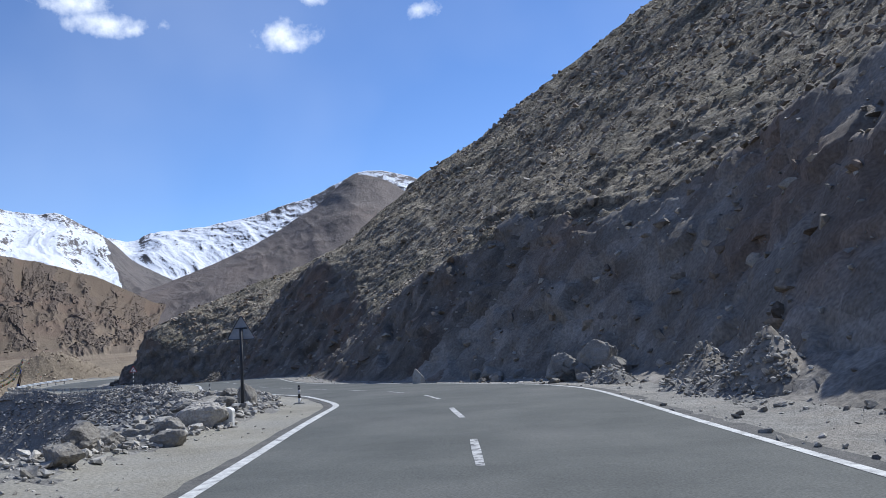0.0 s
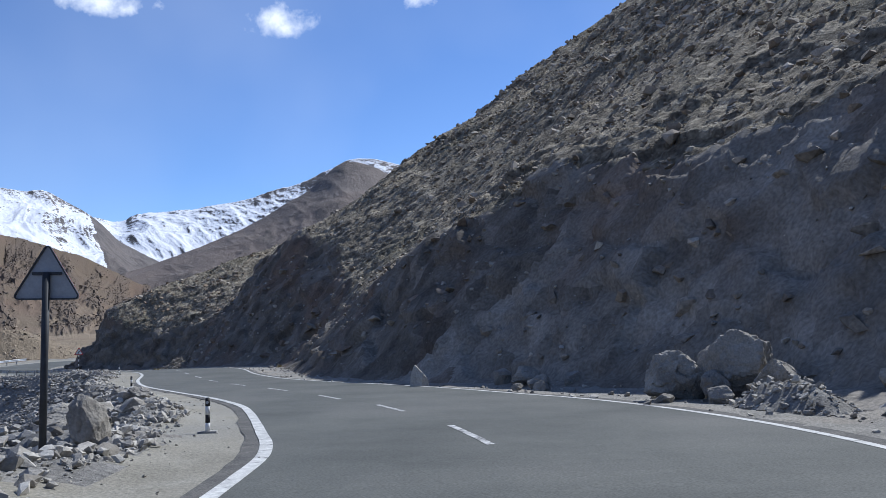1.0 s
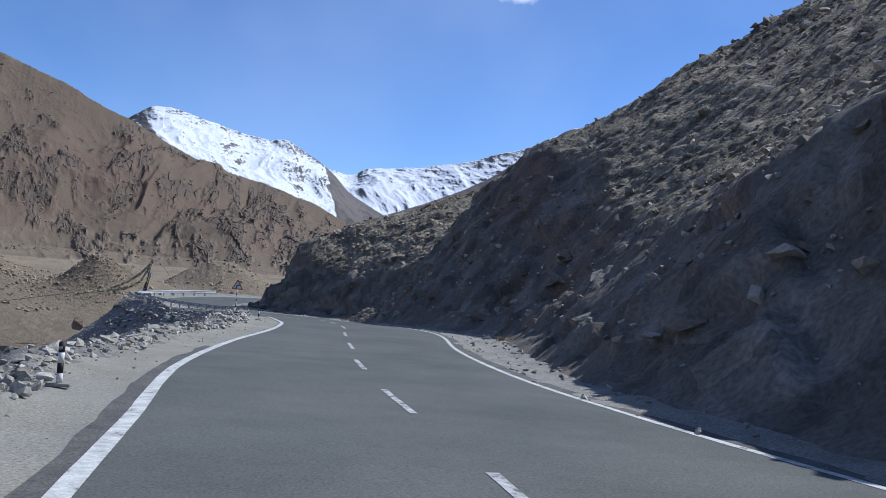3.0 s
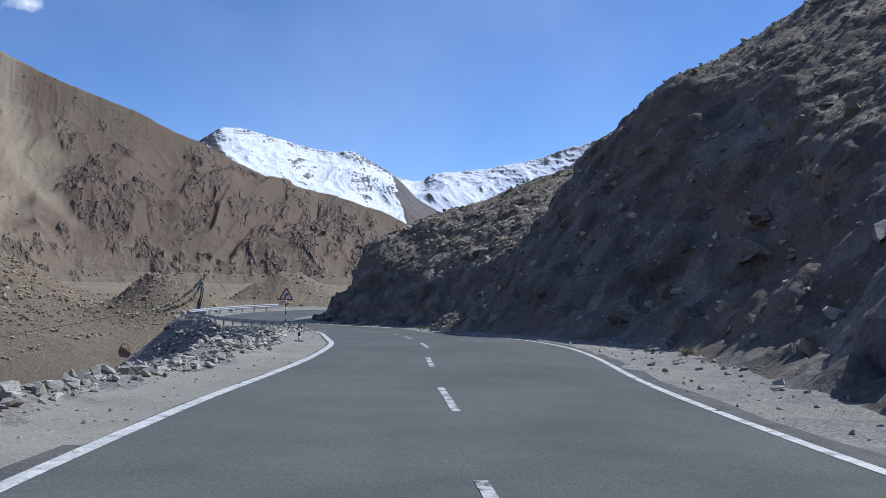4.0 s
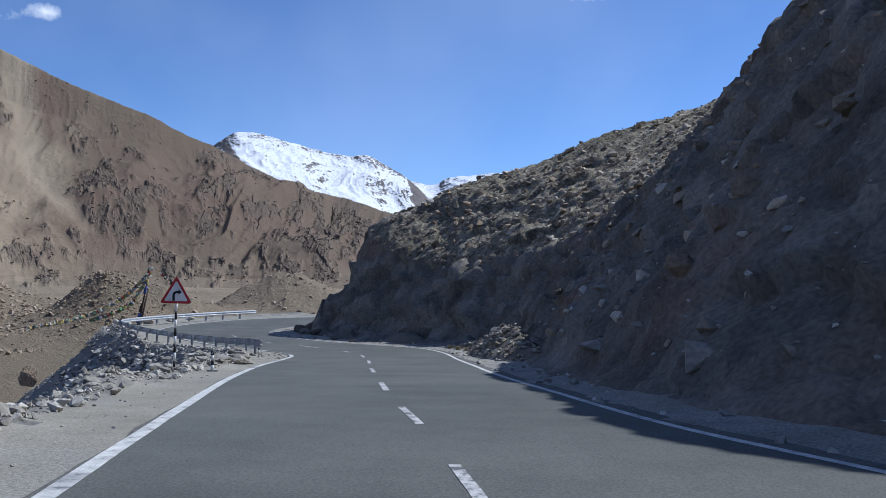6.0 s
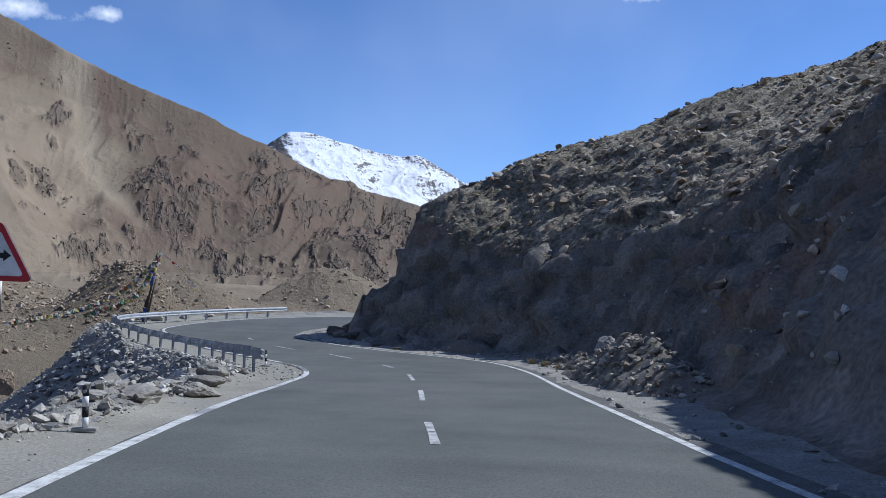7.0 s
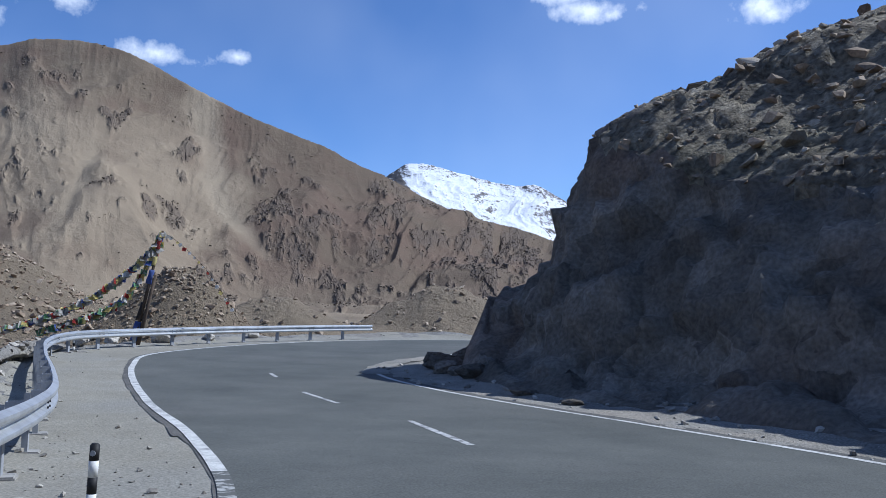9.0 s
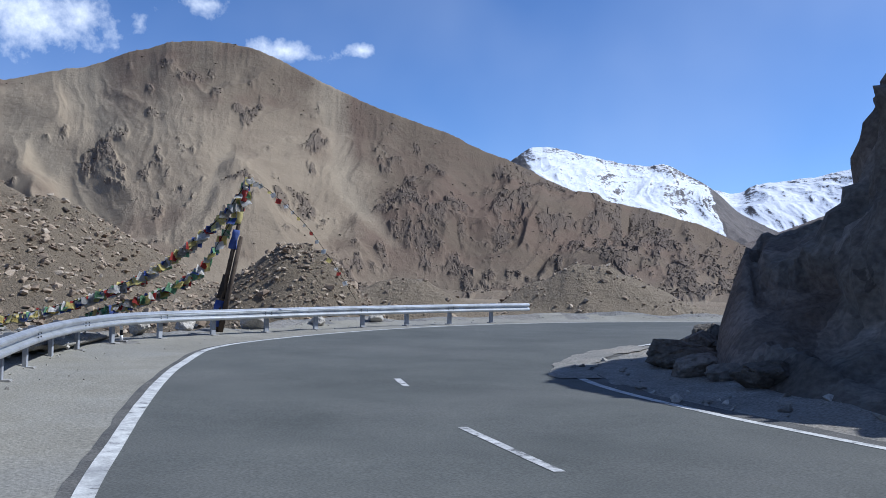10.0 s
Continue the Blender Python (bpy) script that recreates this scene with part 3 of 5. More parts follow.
nat_m = np.interp(FOOT[:, 1], [0, 45, 56, 78, 95, 115, 123, 131, 150], [0.71, 0.72, 0.79, 0.79, 0.72, 0.73, 0.71, 0.62, 0.57])[:, None]
ledge = np.clip(1.7 * (1 - np.abs(FOOT[:, 1] - 138.0) / 7.0), 0, 1)[:, None]
toe = np.interp(FOOT[:, 1], [0, 20, 30, 40, 55, 70, 85, 105, 118, 128, 150], [1.6, 1.6, 0.9, 0.5, 0.6, 1.2, 0.6, 0.7, 1.4, 2.0, 0.4])[:, None]
Z = zf + np.where(D > 0, bank_profile(np.maximum(D, 0), top_h, face_m, toe, nat_m) * (1 - ledge) + ledge * np.interp(np.maximum(D, 0), [0, 0.15, 0.5, 2.0, 2.6, 2.9, 3.6, 4.2, 6, 12, 400], [0, 1.1, 2.4, 2.9, 3.7, 5.2, 6.2, 7.7, 8.8, 11.7, 230]), D * 0.4)
limit = 2.2 - 2.4 * np.clip((Y - 85) / 25, 0, 1) * np.clip((X + 45) / 25, 0, 1) - 2.5 * np.clip((Y - 130) / 30, 0, 1) * np.clip(X / 20, 0, 1)
limit = limit - 0.10 * np.clip(X, 0, None) + 0.79 * X + 0.19 * Y + 15 * np.exp(-((X + 44) ** 2 + (Y - 142) ** 2) / 18 ** 2)
far = np.clip((D - 9) / 12, 0, 1)
Z = Z - far * 2.5 * np.log(1 + np.exp(np.clip((Z - limit) / 2.5, -60, 60)))
Z = Z + swell * np.clip((D - 1) / 6, 0, 1) * 0.9 * (1 + np.clip(D / 60, 0, 1.2))
P = np.stack([X, Y, Z], -1)
ga, gb = np.gradient(P, axis=0), np.gradient(P, axis=1)
nrm = np.cross(gb, ga)
nrm /= np.linalg.norm(nrm, axis=-1, keepdims=True) + 1e-9
nrm *= np.sign(nrm[..., 2:3])
rel = D - ((top_h - 0.42 * toe) / face_m + toe)
rock = np.clip((D - 0.2) / 1.2, 0, 1) * np.clip((0.6 + 0.8 * swell - rel) / 1.2, 0, 1)
rock = np.maximum(rock, np.clip((ledge - 0.05) / 0.6, 0, 1) * np.clip((7.5 - D) / 1.5, 0, 1) * np.clip((D - 0.2) / 0.6, 0, 1))
stretch = P * (1, 1, 1.35)
b1, j1 = blocks(stretch + 0.35 * np.stack([vnoise(P / 1.7, 5), vnoise(P / 1.7, 6), vnoise(P / 1.7, 7)], -1), 2.3, 40)
b2, j2 = blocks(stretch, 0.62, 60)
craggy = np.clip((Y - 98) / 14, 0, 1)
disp = rock * ((0.34 + 0.14 * craggy) * b1 - (0.12 + 0.16 * craggy) * np.clip(1 - j1 / 0.10, 0, 1) + (0.08 + 0.10 * craggy) * b2 - 0.07 * craggy * np.clip(1 - j2 / 0.12, 0, 1) + 0.42 * fbm(P, 4.5, 4, 0.5, 77))
grow = np.clip(w / 12, 1, 9)[None, :]
disp = disp + (1 - rock) * np.clip(D / 1.0, 0, 1) * (grow * (0.14 * fbm(P, 2.2, 4, 0.6, 91) + 0.12 * b2) + 0.5 * np.clip(0.2 + 2.2 * fbm(P, 11, 3, 0.5, 93), 0, 1) * np.clip(0.4 + b1, 0, 1.2))
smooth_foot = np.exp(-((Y - 20) / 6) ** 2) * np.clip((5 - D) / 2, 0, 1)
disp = disp - 0.85 * smooth_foot * np.clip(disp, 0, None)
P = P + nrm * (disp * (1 - 0.3 * ledge))[..., None]
hill_z = P[..., 2].copy()
faces = grid_faces(nf, len(w))
slope_face = (1 - rock)[:-1, :-1].ravel() + 0.5 * vnoise(P[:-1, :-1].reshape(-1, 3) / 0.8, 9) > 0.5
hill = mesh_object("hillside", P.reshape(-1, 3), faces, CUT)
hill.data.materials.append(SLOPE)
hill.data.materials.append(DUSTY_HAZED)
# the bank below y of about 47 takes the copy lightened for haze and dust
bank_y = Y + 9 * fbm(P, 9, 4, 0.6, 35)
hazed = (bank_y < 47)[:-1, :-1].ravel()
hill.data.polygons.foreach_set("material_index", np.where(slope_face & (D[:-1, :-1].ravel() > 1.5), 1, np.where(hazed, 2, 0)).astype(np.int32))
hill.data.update()
tagged(hill, "dark broken rock cutting below a steep stony slope", "hillside", kind="structure")

# ---- gravel shoulder at the foot of the bank ----
sr = []
RL = smooth_line(RIGHT[::3], 0.4)
dn = normals2(RL)
reach = distance(RL[:, 0], RL[:, 1], FOOT) + 1.6
for k in range(26):
    u = k / 25
    xy = RL + dn * (0.05 + (reach - 0.05) * u)[:, None]
    z = road_z(xy[:, 0], xy[:, 1])
    q = np.c_[xy, z]
    rise = np.clip((u * reach - (reach - 2.2)) / 1.6, 0, 1)
    z = z - 0.012 + 0.05 * np.clip(u * 6, 0, 1) * fbm(q, 0.9, 4, 0.6, 33) + rise * (0.14 + 0.16 * fbm(q, 1.6, 3, 0.6, 44))
    sr.append(np.c_[xy, z])
shoulder = tagged(grid_object("shoulder", np.stack(sr, 1), GRAVEL), "pale gravel shoulder between asphalt and rock bank", "shoulder", kind="structure")

spill_line = RIGHT[(RIGHT[:, 1] > 130.2) & (RIGHT[:, 1] < 137.5)]
spill = ribbon("gravel_spill", smooth_line(spill_line, 0.15), [-0.32, -0.1, 0.15, 0.4], 0.012, GRAVEL, 0.35, 14)
spill.parent = shoulder
tagged(spill, "gravel washed over the asphalt's edge")

# ---- verge, embankment and valley side on the left ----
SHOULDER = [(-25, 2.0), (12, 2.1), (16, 1.5), (22, 1.55), (28, 1.2), (34, 1.25), (40, 1.35), (46, 1.1), (52, 1.3), (58, 1.25), (71, 1.4), (80, 1.35), (88, 1.5), (97, 1.0), (103, 0.95), (109, 1.6), (116, 2.5), (130, 2.9), (165, 3.2)]


def valley_z(x, y):
    """The valley floor and its far bank, rising towards the mountains."""
    dx, dy = x + 30, y - 80
    r = np.hypot(dx, dy)
    q = np.stack([x, y, np.zeros_like(x)], -1)
    z = np.interp(r, [0, 40, 60, 90, 150, 260, 500, 900, 1200, 6000], [-15, -14, -12, -9.5, -9.5, -11.5, -13.0, -12.0, -6.0, 20.0])
    z = z + np.clip((r - 40) / 60, 0, 1) * (1.9 * fbm(q, 34, 4, 0.5, 51) + 0.55 * fbm(q, 7, 3, 0.55, 52))
    # a stony knoll beside the ravine and two small spurs at the mountain's foot
    rough = 1 + 0.25 * fbm(q, 9, 4, 0.6, 53)
    z = z + rough * (15.5 * np.exp(-((x + 132) ** 2 + (y - 148) ** 2) / 28 ** 2) + 6.0 * np.exp(-((x + 105) ** 2 + (y - 188) ** 2) / 9 ** 2) + 8.5 * np.exp(-((x + 98) ** 2 + (y - 214) ** 2) / 13 ** 2) + 6.0 * np.exp(-((x + 89) ** 2 + (y - 158) ** 2) / 5.5 ** 2))
    return z


LL = smooth_line(LEFT[::4], 0.4)
ln = normals2(LL)
offs = np.r_[np.linspace(-0.05, 6.5, 44), 6.5 + np.cumsum(0.16 * 1.055 ** np.arange(60))]
offs = offs[offs < 64]
turn_l = np.interp(np.linspace(0, 1, len(LL)), [0, 0.3, 0.62, 0.8, 1], [2.85, 2.6, 2.45, 2.2, 1.2])
dl = np.stack([np.cos(turn_l), np.sin(turn_l)], -1)
LX = LL[:, None] + np.where((offs < 5)[None, :, None], -ln[:, None] * offs[None, :, None], -ln[:, None] * 5 + dl[:, None] * (offs - 5)[None, :, None])
lx, ly = LX[..., 0], LX[..., 1]
dist = distance(lx, ly, LEFT)
sh = np.interp(LL[:, 1], [a for a, _ in SHOULDER], [b for _, b in SHOULDER])[:, None] + 0.35 * fbm(np.stack([lx, ly, 0 * lx], -1), 2.2, 4, 0.6, 61)
rz = road_z(LL[:, 0], LL[:, 1])[:, None]
out = dist - sh
q = np.stack([lx, ly, 0 * lx], -1)
berm = 0.3 * np.exp(-((out - 0.9) / 0.8) ** 2) * (0.7 + 0.9 * fbm(q, 3.0, 3, 0.5, 62))
fall = np.interp(out, [0, 0.9, 2.6, 60], [0, 0.0, 1.25, 50]) * np.interp(ly, [40, 58], [0.7, 1.0])
flat_y = np.clip(1 - np.abs(ly - 36) / 16, 0, 1) * np.interp(out, [1, 7, 9], [1, 1, 0])       # wider rubble terrace
fall = fall * (1 - 0.75 * flat_y)
zl = rz - 0.01 - 0.02 * np.clip(dist, 0, 1) + 0.025 * np.clip(dist * 2, 0, 1) * fbm(q, 0.8, 3, 0.6, 64) + np.clip(out, 0, 1) * 0.16 * fbm(q, 1.1, 4, 0.6, 63) + berm - fall
zl = zl + np.clip(out / 8, 0, 1) * 0.8 * fbm(q, 6, 3, 0.5, 65)
vz = valley_z(lx, ly)
in_valley = (zl < vz + 0.1)[:-1, :-1].ravel()
zl = np.where(zl < vz - 0.25, vz - 1.4 * np.clip((vz - 0.25 - zl) / 1.5, 0, 1) - 0.25, zl)
LP = np.stack([lx, ly, zl], -1)
verge = grid_object("verge", LP, SAND)
verge.data.materials.append(RUBBLE)
verge.data.materials.append(BROWN_MOUNTAIN)
om = out[:-1, :-1].ravel() + 0.5 * vnoise(LP[:-1, :-1].reshape(-1, 3) / 0.6, 15)
verge.data.polygons.foreach_set("material_index", np.where(in_valley, 2, om > 0.15).astype(np.int32))
verge.data.update()
for field, value in (("flank", 0.3), ("scree", 0.3), ("rockiness", 0.15)):
    verge.data.attributes.new(field, "FLOAT", "POINT").data.foreach_set("value", np.full(lx.size, value, np.float32))
tagged(verge, "sandy verge falling away as a grey rubble embankment", "verge", kind="structure")

# ---- the ground as one sheet out to the horizon, with the bare mountain across the valley ----
SKYLINE = [(-180, 3.0), (-60, 4.0), (-5, 2.0), (12, 1.0), (18.5, 2.3), (20.2, 3.2), (22, 4.05), (24.3, 4.93), (26.5, 5.4), (28.4, 5.8), (30.3, 6.5), (32.2, 7.35), (33.8, 8.1), (36, 9.05), (38.1, 9.95), (41.2, 11.0), (44, 12.05),
           (47.2, 13.4), (49.7, 14.5), (51.6, 15.05), (53, 15.2), (56, 14.9), (58.1, 14.25), (60.1, 13.3), (63.2, 12.4), (65.6, 11.7), (68, 11.2), (80, 12), (110, 10), (150, 5), (180, 3)]
# rocky outcrops on the mountain's face: bearing to the left, elevation, half widths, degrees
OUTCROPS = [(59.4, 8.2, 1.2, 1.2), (56.5, 14.0, 1.3, 0.8), (54.5, 12.4, 1.5, 1.0), (51.5, 10.3, 0.7, 0.9), (46.8, 10.4, 1.7, 1.4), (48.0, 8.4, 1.1, 1.1), (44.8, 4.8, 1.4, 0.7), (41.8, 6.0, 1.5, 1.2), (40.3, 3.8, 1.2, 1.5), (38.8, 8.3, 0.5, 0.4),
            (36.0, 8.2, 1.1, 0.7), (33.0, 6.1, 2.2, 1.3), (31.0, 4.2, 2.4, 1.4), (28.2, 2.8, 2.5, 1.4), (24.1, 2.4, 3.0, 2.3), (26.5, 4.7, 2.8, 1.2), (35.5, 3.6, 1.5, 1.0), (34.6, 0.8, 2.0, 0.45), (48.5, 5.1, 1.1, 1.3), (45.5, 1.3, 1.6, 0.7), (37.8, 1.9, 1.3, 0.5)]


def layers(ob, **fields):
    for name, field in fields.items():
        ob.data.attributes.new(name, "FLOAT", "POINT").data.foreach_set("value", np.ascontiguousarray(field, np.float32).ravel())


def broken(x, points):
    """A rounded line through (place, value) rows."""
    return sum(np.interp(x + d, [a for a, _ in points], [b for _, b in points]) for d in (-0.45, -0.25, 0, 0.25, 0.45)) / 5


az = np.radians(np.r_[np.linspace(-180, 2, 40), np.linspace(3, 72, 1120), np.linspace(73, 180, 30)])
rr = np.r_[np.linspace(16, 50, 10), np.linspace(51, 124, 70), 124 * (780 / 124) ** (np.arange(1, 61) / 60), np.linspace(786, 1080, 40), np.linspace(1083, 1990, 250), 1990 * (4800 / 1990) ** (np.arange(1, 10) / 9)]
A, R = np.meshgrid(az, rr, indexing="ij")
gx, gy = -36 - np.sin(A) * R, 96 + np.cos(A) * R
q = np.stack([gx, gy, 0 * gx], -1)
near = distance(gx, gy, LEFT[::4])
knolls = np.exp(-((gx + 132) ** 2 + (gy - 148) ** 2) / 34 ** 2) + np.exp(-((gx + 98) ** 2 + (gy - 214) ** 2) / 16 ** 2) + 2.5 * np.exp(-((gx + 89) ** 2 + (gy - 158) ** 2) / 6.5 ** 2)
gz = valley_z(gx, gy)
flank = 0.10 + 0.25 * fbm(q, 45, 3, 0.5, 54)
scree = 0.48 + 0.35 * fbm(q, 28, 4, 0.6, 55) * (R < 780)
rockiness = np.clip(0.2 * knolls, 0, 0.2) + 0.03
cm = np.zeros_like(R)

# the mountain proper
j = 138
Am, Rm = A[:, j:], R[:, j:]
deg = np.degrees(Am)
crest_noise = fbm(np.stack([np.degrees(az), 0 * az, 0 * az], -1), 1.3, 4, 0.6, 70)
el = np.radians(broken(np.degrees(az), SKYLINE))[:, None]
RS = 1800 + 100 * np.sin(deg / 9.0)
FOOT_R = 1170 + 70 * np.sin(deg / 5.0)
t = np.clip((Rm - FOOT_R) / (RS - FOOT_R), 0, 1)
top = RS * np.tan(el)
body = top * (0.72 * t + 0.28 * t ** 2) + RS * radians(0.16) * crest_noise[:, None] * t ** 10
low = gz[:, j:] * (1 - np.clip(t * 4, 0, 1)) + body
E = (low + 4.2) / Rm
v = np.stack([Am, E, 0 * Am], -1)
edeg = np.degrees(E)
warp = np.stack([fbm(v, 0.10, 3, 0.5, 71), fbm(v, 0.10, 3, 0.5, 72), 0 * Am], -1)
# on the sunny side the fall lines run down to the right, on the other straight down
lean = np.interp(deg, [20, 36, 44, 60], [1.1, 0.9, 0.3, -0.15])
fall = np.stack([Am + lean * E, E * 0.6, 0 * Am], -1)
spurs = fbm(fall + warp * 0.05, 0.13, 2, 0.45, 73, ridged=True)
ribs = fbm(fall + warp * 0.05, 0.050, 3, 0.45, 74, ridged=True)
rills = fbm(v + warp * 0.03, 0.022, 4, 0.6, 79, ridged=True)
crest = np.clip((1 - t) * 7, 0.05, 1)
h = body / Rm / np.maximum(np.tan(el), 0.01)                 # share of the way up, as seen from the road


def run(points, width, soft):
    """A run of pale scree: bearing by elevation."""
    mid = np.interp(edeg, [a for a, _ in points], [b for _, b in points])
    return np.exp(-((deg - mid + soft * warp[..., 0]) / width) ** 2)


gully = run([(1, 40.6), (3.4, 42.4), (6.7, 44.2), (9.6, 45.2), (12.2, 45.9)], 0.35 + 0.07 * edeg, 0.8) * np.clip((edeg - 1.5) / 3, 0, 1)
gully = np.maximum(gully, 0.9 * run([(2.5, 59.8), (7, 62.6), (9.5, 65.5)], 0.8 + 0.10 * edeg, 2.0) * np.clip((10.5 - edeg) / 2, 0, 1) * np.clip((edeg - 1.5) / 2, 0, 1))
gully = np.maximum(gully, 0.75 * run([(3, 54.5), (6, 52.6), (9.4, 51.8), (11, 51.0)], 0.7, 1.6) * np.clip((11 - edeg) / 2, 0, 1) * np.clip((edeg - 2) / 3, 0, 1))
gully = np.maximum(gully, 0.7 * run([(8, 60), (10.8, 61.1), (12, 62)], 2.2, 1.5) * np.clip((edeg - 8) / 2, 0, 1))
patch = np.zeros_like(Am)
wx, wy = deg + 2.2 * warp[..., 1], edeg + 1.6 * warp[..., 0]
for oa, oe, ow, oh in OUTCROPS:
    patch = np.maximum(patch, np.exp(-0.8 * (((wx - oa) / ow) ** 2 + ((wy - oe) / oh) ** 2)))
lumps = fbm(v + warp * 0.02, 0.013, 3, 0.5, 77)
clumps = fbm(v * (1, 1.2, 1) + 5, 0.05, 3, 0.55, 76)
crag = 0.42 * patch + 1.0 * lumps + 0.4 * clumps + 0.10 * ribs - 0.5 * gully - 0.42 + np.interp(deg, [18, 26, 36, 42, 48], [0.46, 0.42, 0.30, 0.17, 0.06])
crag = crag * np.clip((edeg + 1.5) * 0.8, 0.2, 1)
b_big, _ = blocks(v + warp * 0.01, 0.0080, 78)
b_small, _ = blocks(v, 0.0036, 88)
mask = np.clip(crag * 3.0, 0, 1)
up = np.clip((near[:, j:] - 20) / 16, 0, 1)
relief = 0.028 * np.clip(h * 3, 0, 1) * np.interp(deg, [48, 60], [1, 0.6]) * (spurs - 0.3) + 0.0062 * np.clip(h * 5, 0.2, 1) * np.interp(deg, [40, 50], [1, 0.7]) * (ribs - 0.3) + 0.0013 * rills + 0.0010 * lumps
zm = low + crest * up * Rm * (relief + mask * (0.0020 + 0.0024 * b_big + 0.0011 * b_small) - 0.005 * gully)
gz[:, j:] = np.where(Rm > RS, body * np.exp(-((Rm - RS) / 900) ** 2), zm)
cm[:, j:] = mask
rockiness[:, j:] = np.clip(0.22 + 0.9 * crag, 0.0, 0.58)
scree[:, j:] = np.clip(0.95 * gully + np.clip(0.45 - 0.14 * edeg, 0, 0.4) + 0.15 * warp[..., 0], 0, 1)
flank[:, j:] = np.clip(np.interp(deg + 5 * warp[..., 1], [34, 43.5, 45.5, 54], [0.75, 0.62, 0.15, 0.0]) + 0.4 * np.clip((edeg - 10.5) / 3, 0, 1) - 0.3 * gully, 0, 1)

gz = gz - 0.6 * np.clip(1 - (near - 8) / 5, 0, 1)
gz = np.where((R < 90) & (gx > np.interp(gy, AXIS[:, 1], AXIS[:, 0]) - 8), np.minimum(gz, -14), gz)
ground = tagged(grid_object("ground", np.stack([gx, gy, gz], -1), BROWN_MOUNTAIN), "bare brown valley floor rising to a rocky scree mountain", "mountain ground", kind="structure")
layers(ground, flank=flank, scree=scree, rockiness=rockiness)
ground.data.polygons.foreach_set("use_smooth", (cm < 0.25)[:-1, :-1].ravel())
ground.data.update()


def range_of_hills(name, skyline, r0, r1, mat, amp, size, seed, label, step=0.055, jag=0.1, bare=None):
    """A mountain range round the place: azimuth to the left and elevation of its crest, seen from the middle of the road."""
    az = np.radians(np.arange(skyline[-1][0], skyline[0][0], step))
    u = np.r_[np.linspace(0, 0.35, 20, endpoint=False), np.linspace(0.35, 1.06, 190), np.linspace(1.08, 1.25, 8)]
    A, U = np.meshgrid(az, u, indexing="ij")
    R = r0 + (r1 - r0) * U
    d1 = np.degrees(az)
    peaks = fbm(np.stack([d1, 0 * d1, 0 * d1 + seed], -1), 0.9, 5, 0.62, seed + 3)
    el = np.radians(broken(d1, skyline[::-1]))[:, None]
    x, y = -30 - np.sin(A) * R, 80 + np.cos(A) * R
    q = np.stack([x, y, 0 * x], -1)
    top = r1 * np.tan(el)
    warp = np.stack([fbm(q, size * 1.2, 2, 0.5, seed + 5), fbm(q, size * 1.2, 2, 0.5, seed + 6), 0 * x], -1) * size * 0.3
    z = np.where(U < 1, top * U ** 1.25, top * (1 - (U - 1) * 1.6)) + r1 * radians(jag) * peaks[:, None] * np.clip(U, 0, 1) ** 10
    face = np.stack([A * r1 - 0.5 * z, 0.8 * z + 0.2 * R, 0 * A], -1) + 0.5 * warp
    shape = fbm(face, size, 4, 0.5, seed, ridged=True)
    fine = 0.55 * fbm(face + 0.4 * warp, size / 4, 5, 0.62, seed + 9, ridged=True) + 0.7 * fbm(face, size / 9, 4, 0.6, seed + 19)
    z = z + amp * np.clip(U * 3, 0, 1) * np.clip((1.04 - U) * 4, 0.05, 1) * shape + amp * 0.17 * fine * np.clip((1.03 - U) * 12, 0.25, 1)
    ob = tagged(grid_object(name, np.stack([x, y, z], -1), mat), label, "mountain", kind="structure")
    deg, edeg = np.degrees(A), np.degrees(np.arctan2(z + 4, R))
    rocky = np.clip(0.25 + 0.5 * fine, 0, 0.6)
    nude = np.clip(0.06 * fine + 0.11 * np.clip((U - 0.90) * 10, 0, 1) * (0.55 + 0.9 * fine) * (U < 1.03), -0.2, 1)
    if bare:
        nude = nude + bare(deg + 0.35 * fine, edeg + 0.2 * fine)
    layers(ob, flank=np.clip(0.5 + 0.4 * shape, 0, 1), scree=np.clip(0.3 - 0.4 * fine, 0, 1), rockiness=rocky, bare=nude)
    return ob


range_of_hills("mountain_brown", [(24, 0.5), (20.0, 2.7), (17.2, 3.6), (15.3, 4.4), (12.4, 5.6), (10.0, 6.9), (7.8, 8.25), (6.4, 9.55), (5.5, 10.2), (4.7, 10.4), (4.0, 10.2), (2.7, 9.75), (1.4, 8.9), (-4, 6.5), (-12, 8)], 1300, 2400, FAR_BROWN, 26, 400, 101,
               "distant grey-brown mountain with smooth scree flanks", jag=0.06)
range_of_hills("mountain_snow", [(46, 5), (38, 7.0), (34.5, 7.9), (33.7, 8.5), (32.9, 9.15), (31.6, 9.15), (30.4, 8.82), (28.7, 8.5), (27, 8.1), (25.6, 7.92), (24.3, 8.1), (23.5, 7.75), (22.6, 7.1), (21.2, 6.3), (20.5, 5.6), (19.5, 4.7), (17.7, 3.9), (16, 2.6)], 1900, 3300, SNOW, 55, 420, 131,
               "snow-covered mountain massif with jagged rocky crest", jag=0.13,
               bare=lambda a, e: np.clip((21.35 - 0.25 * (6.3 - e) - a) * 3, 0, 1) + 0.5 * np.exp(-((a - 33.6 + 0.85 * (8.6 - e)) / 0.22) ** 2) * (e < 8.5))
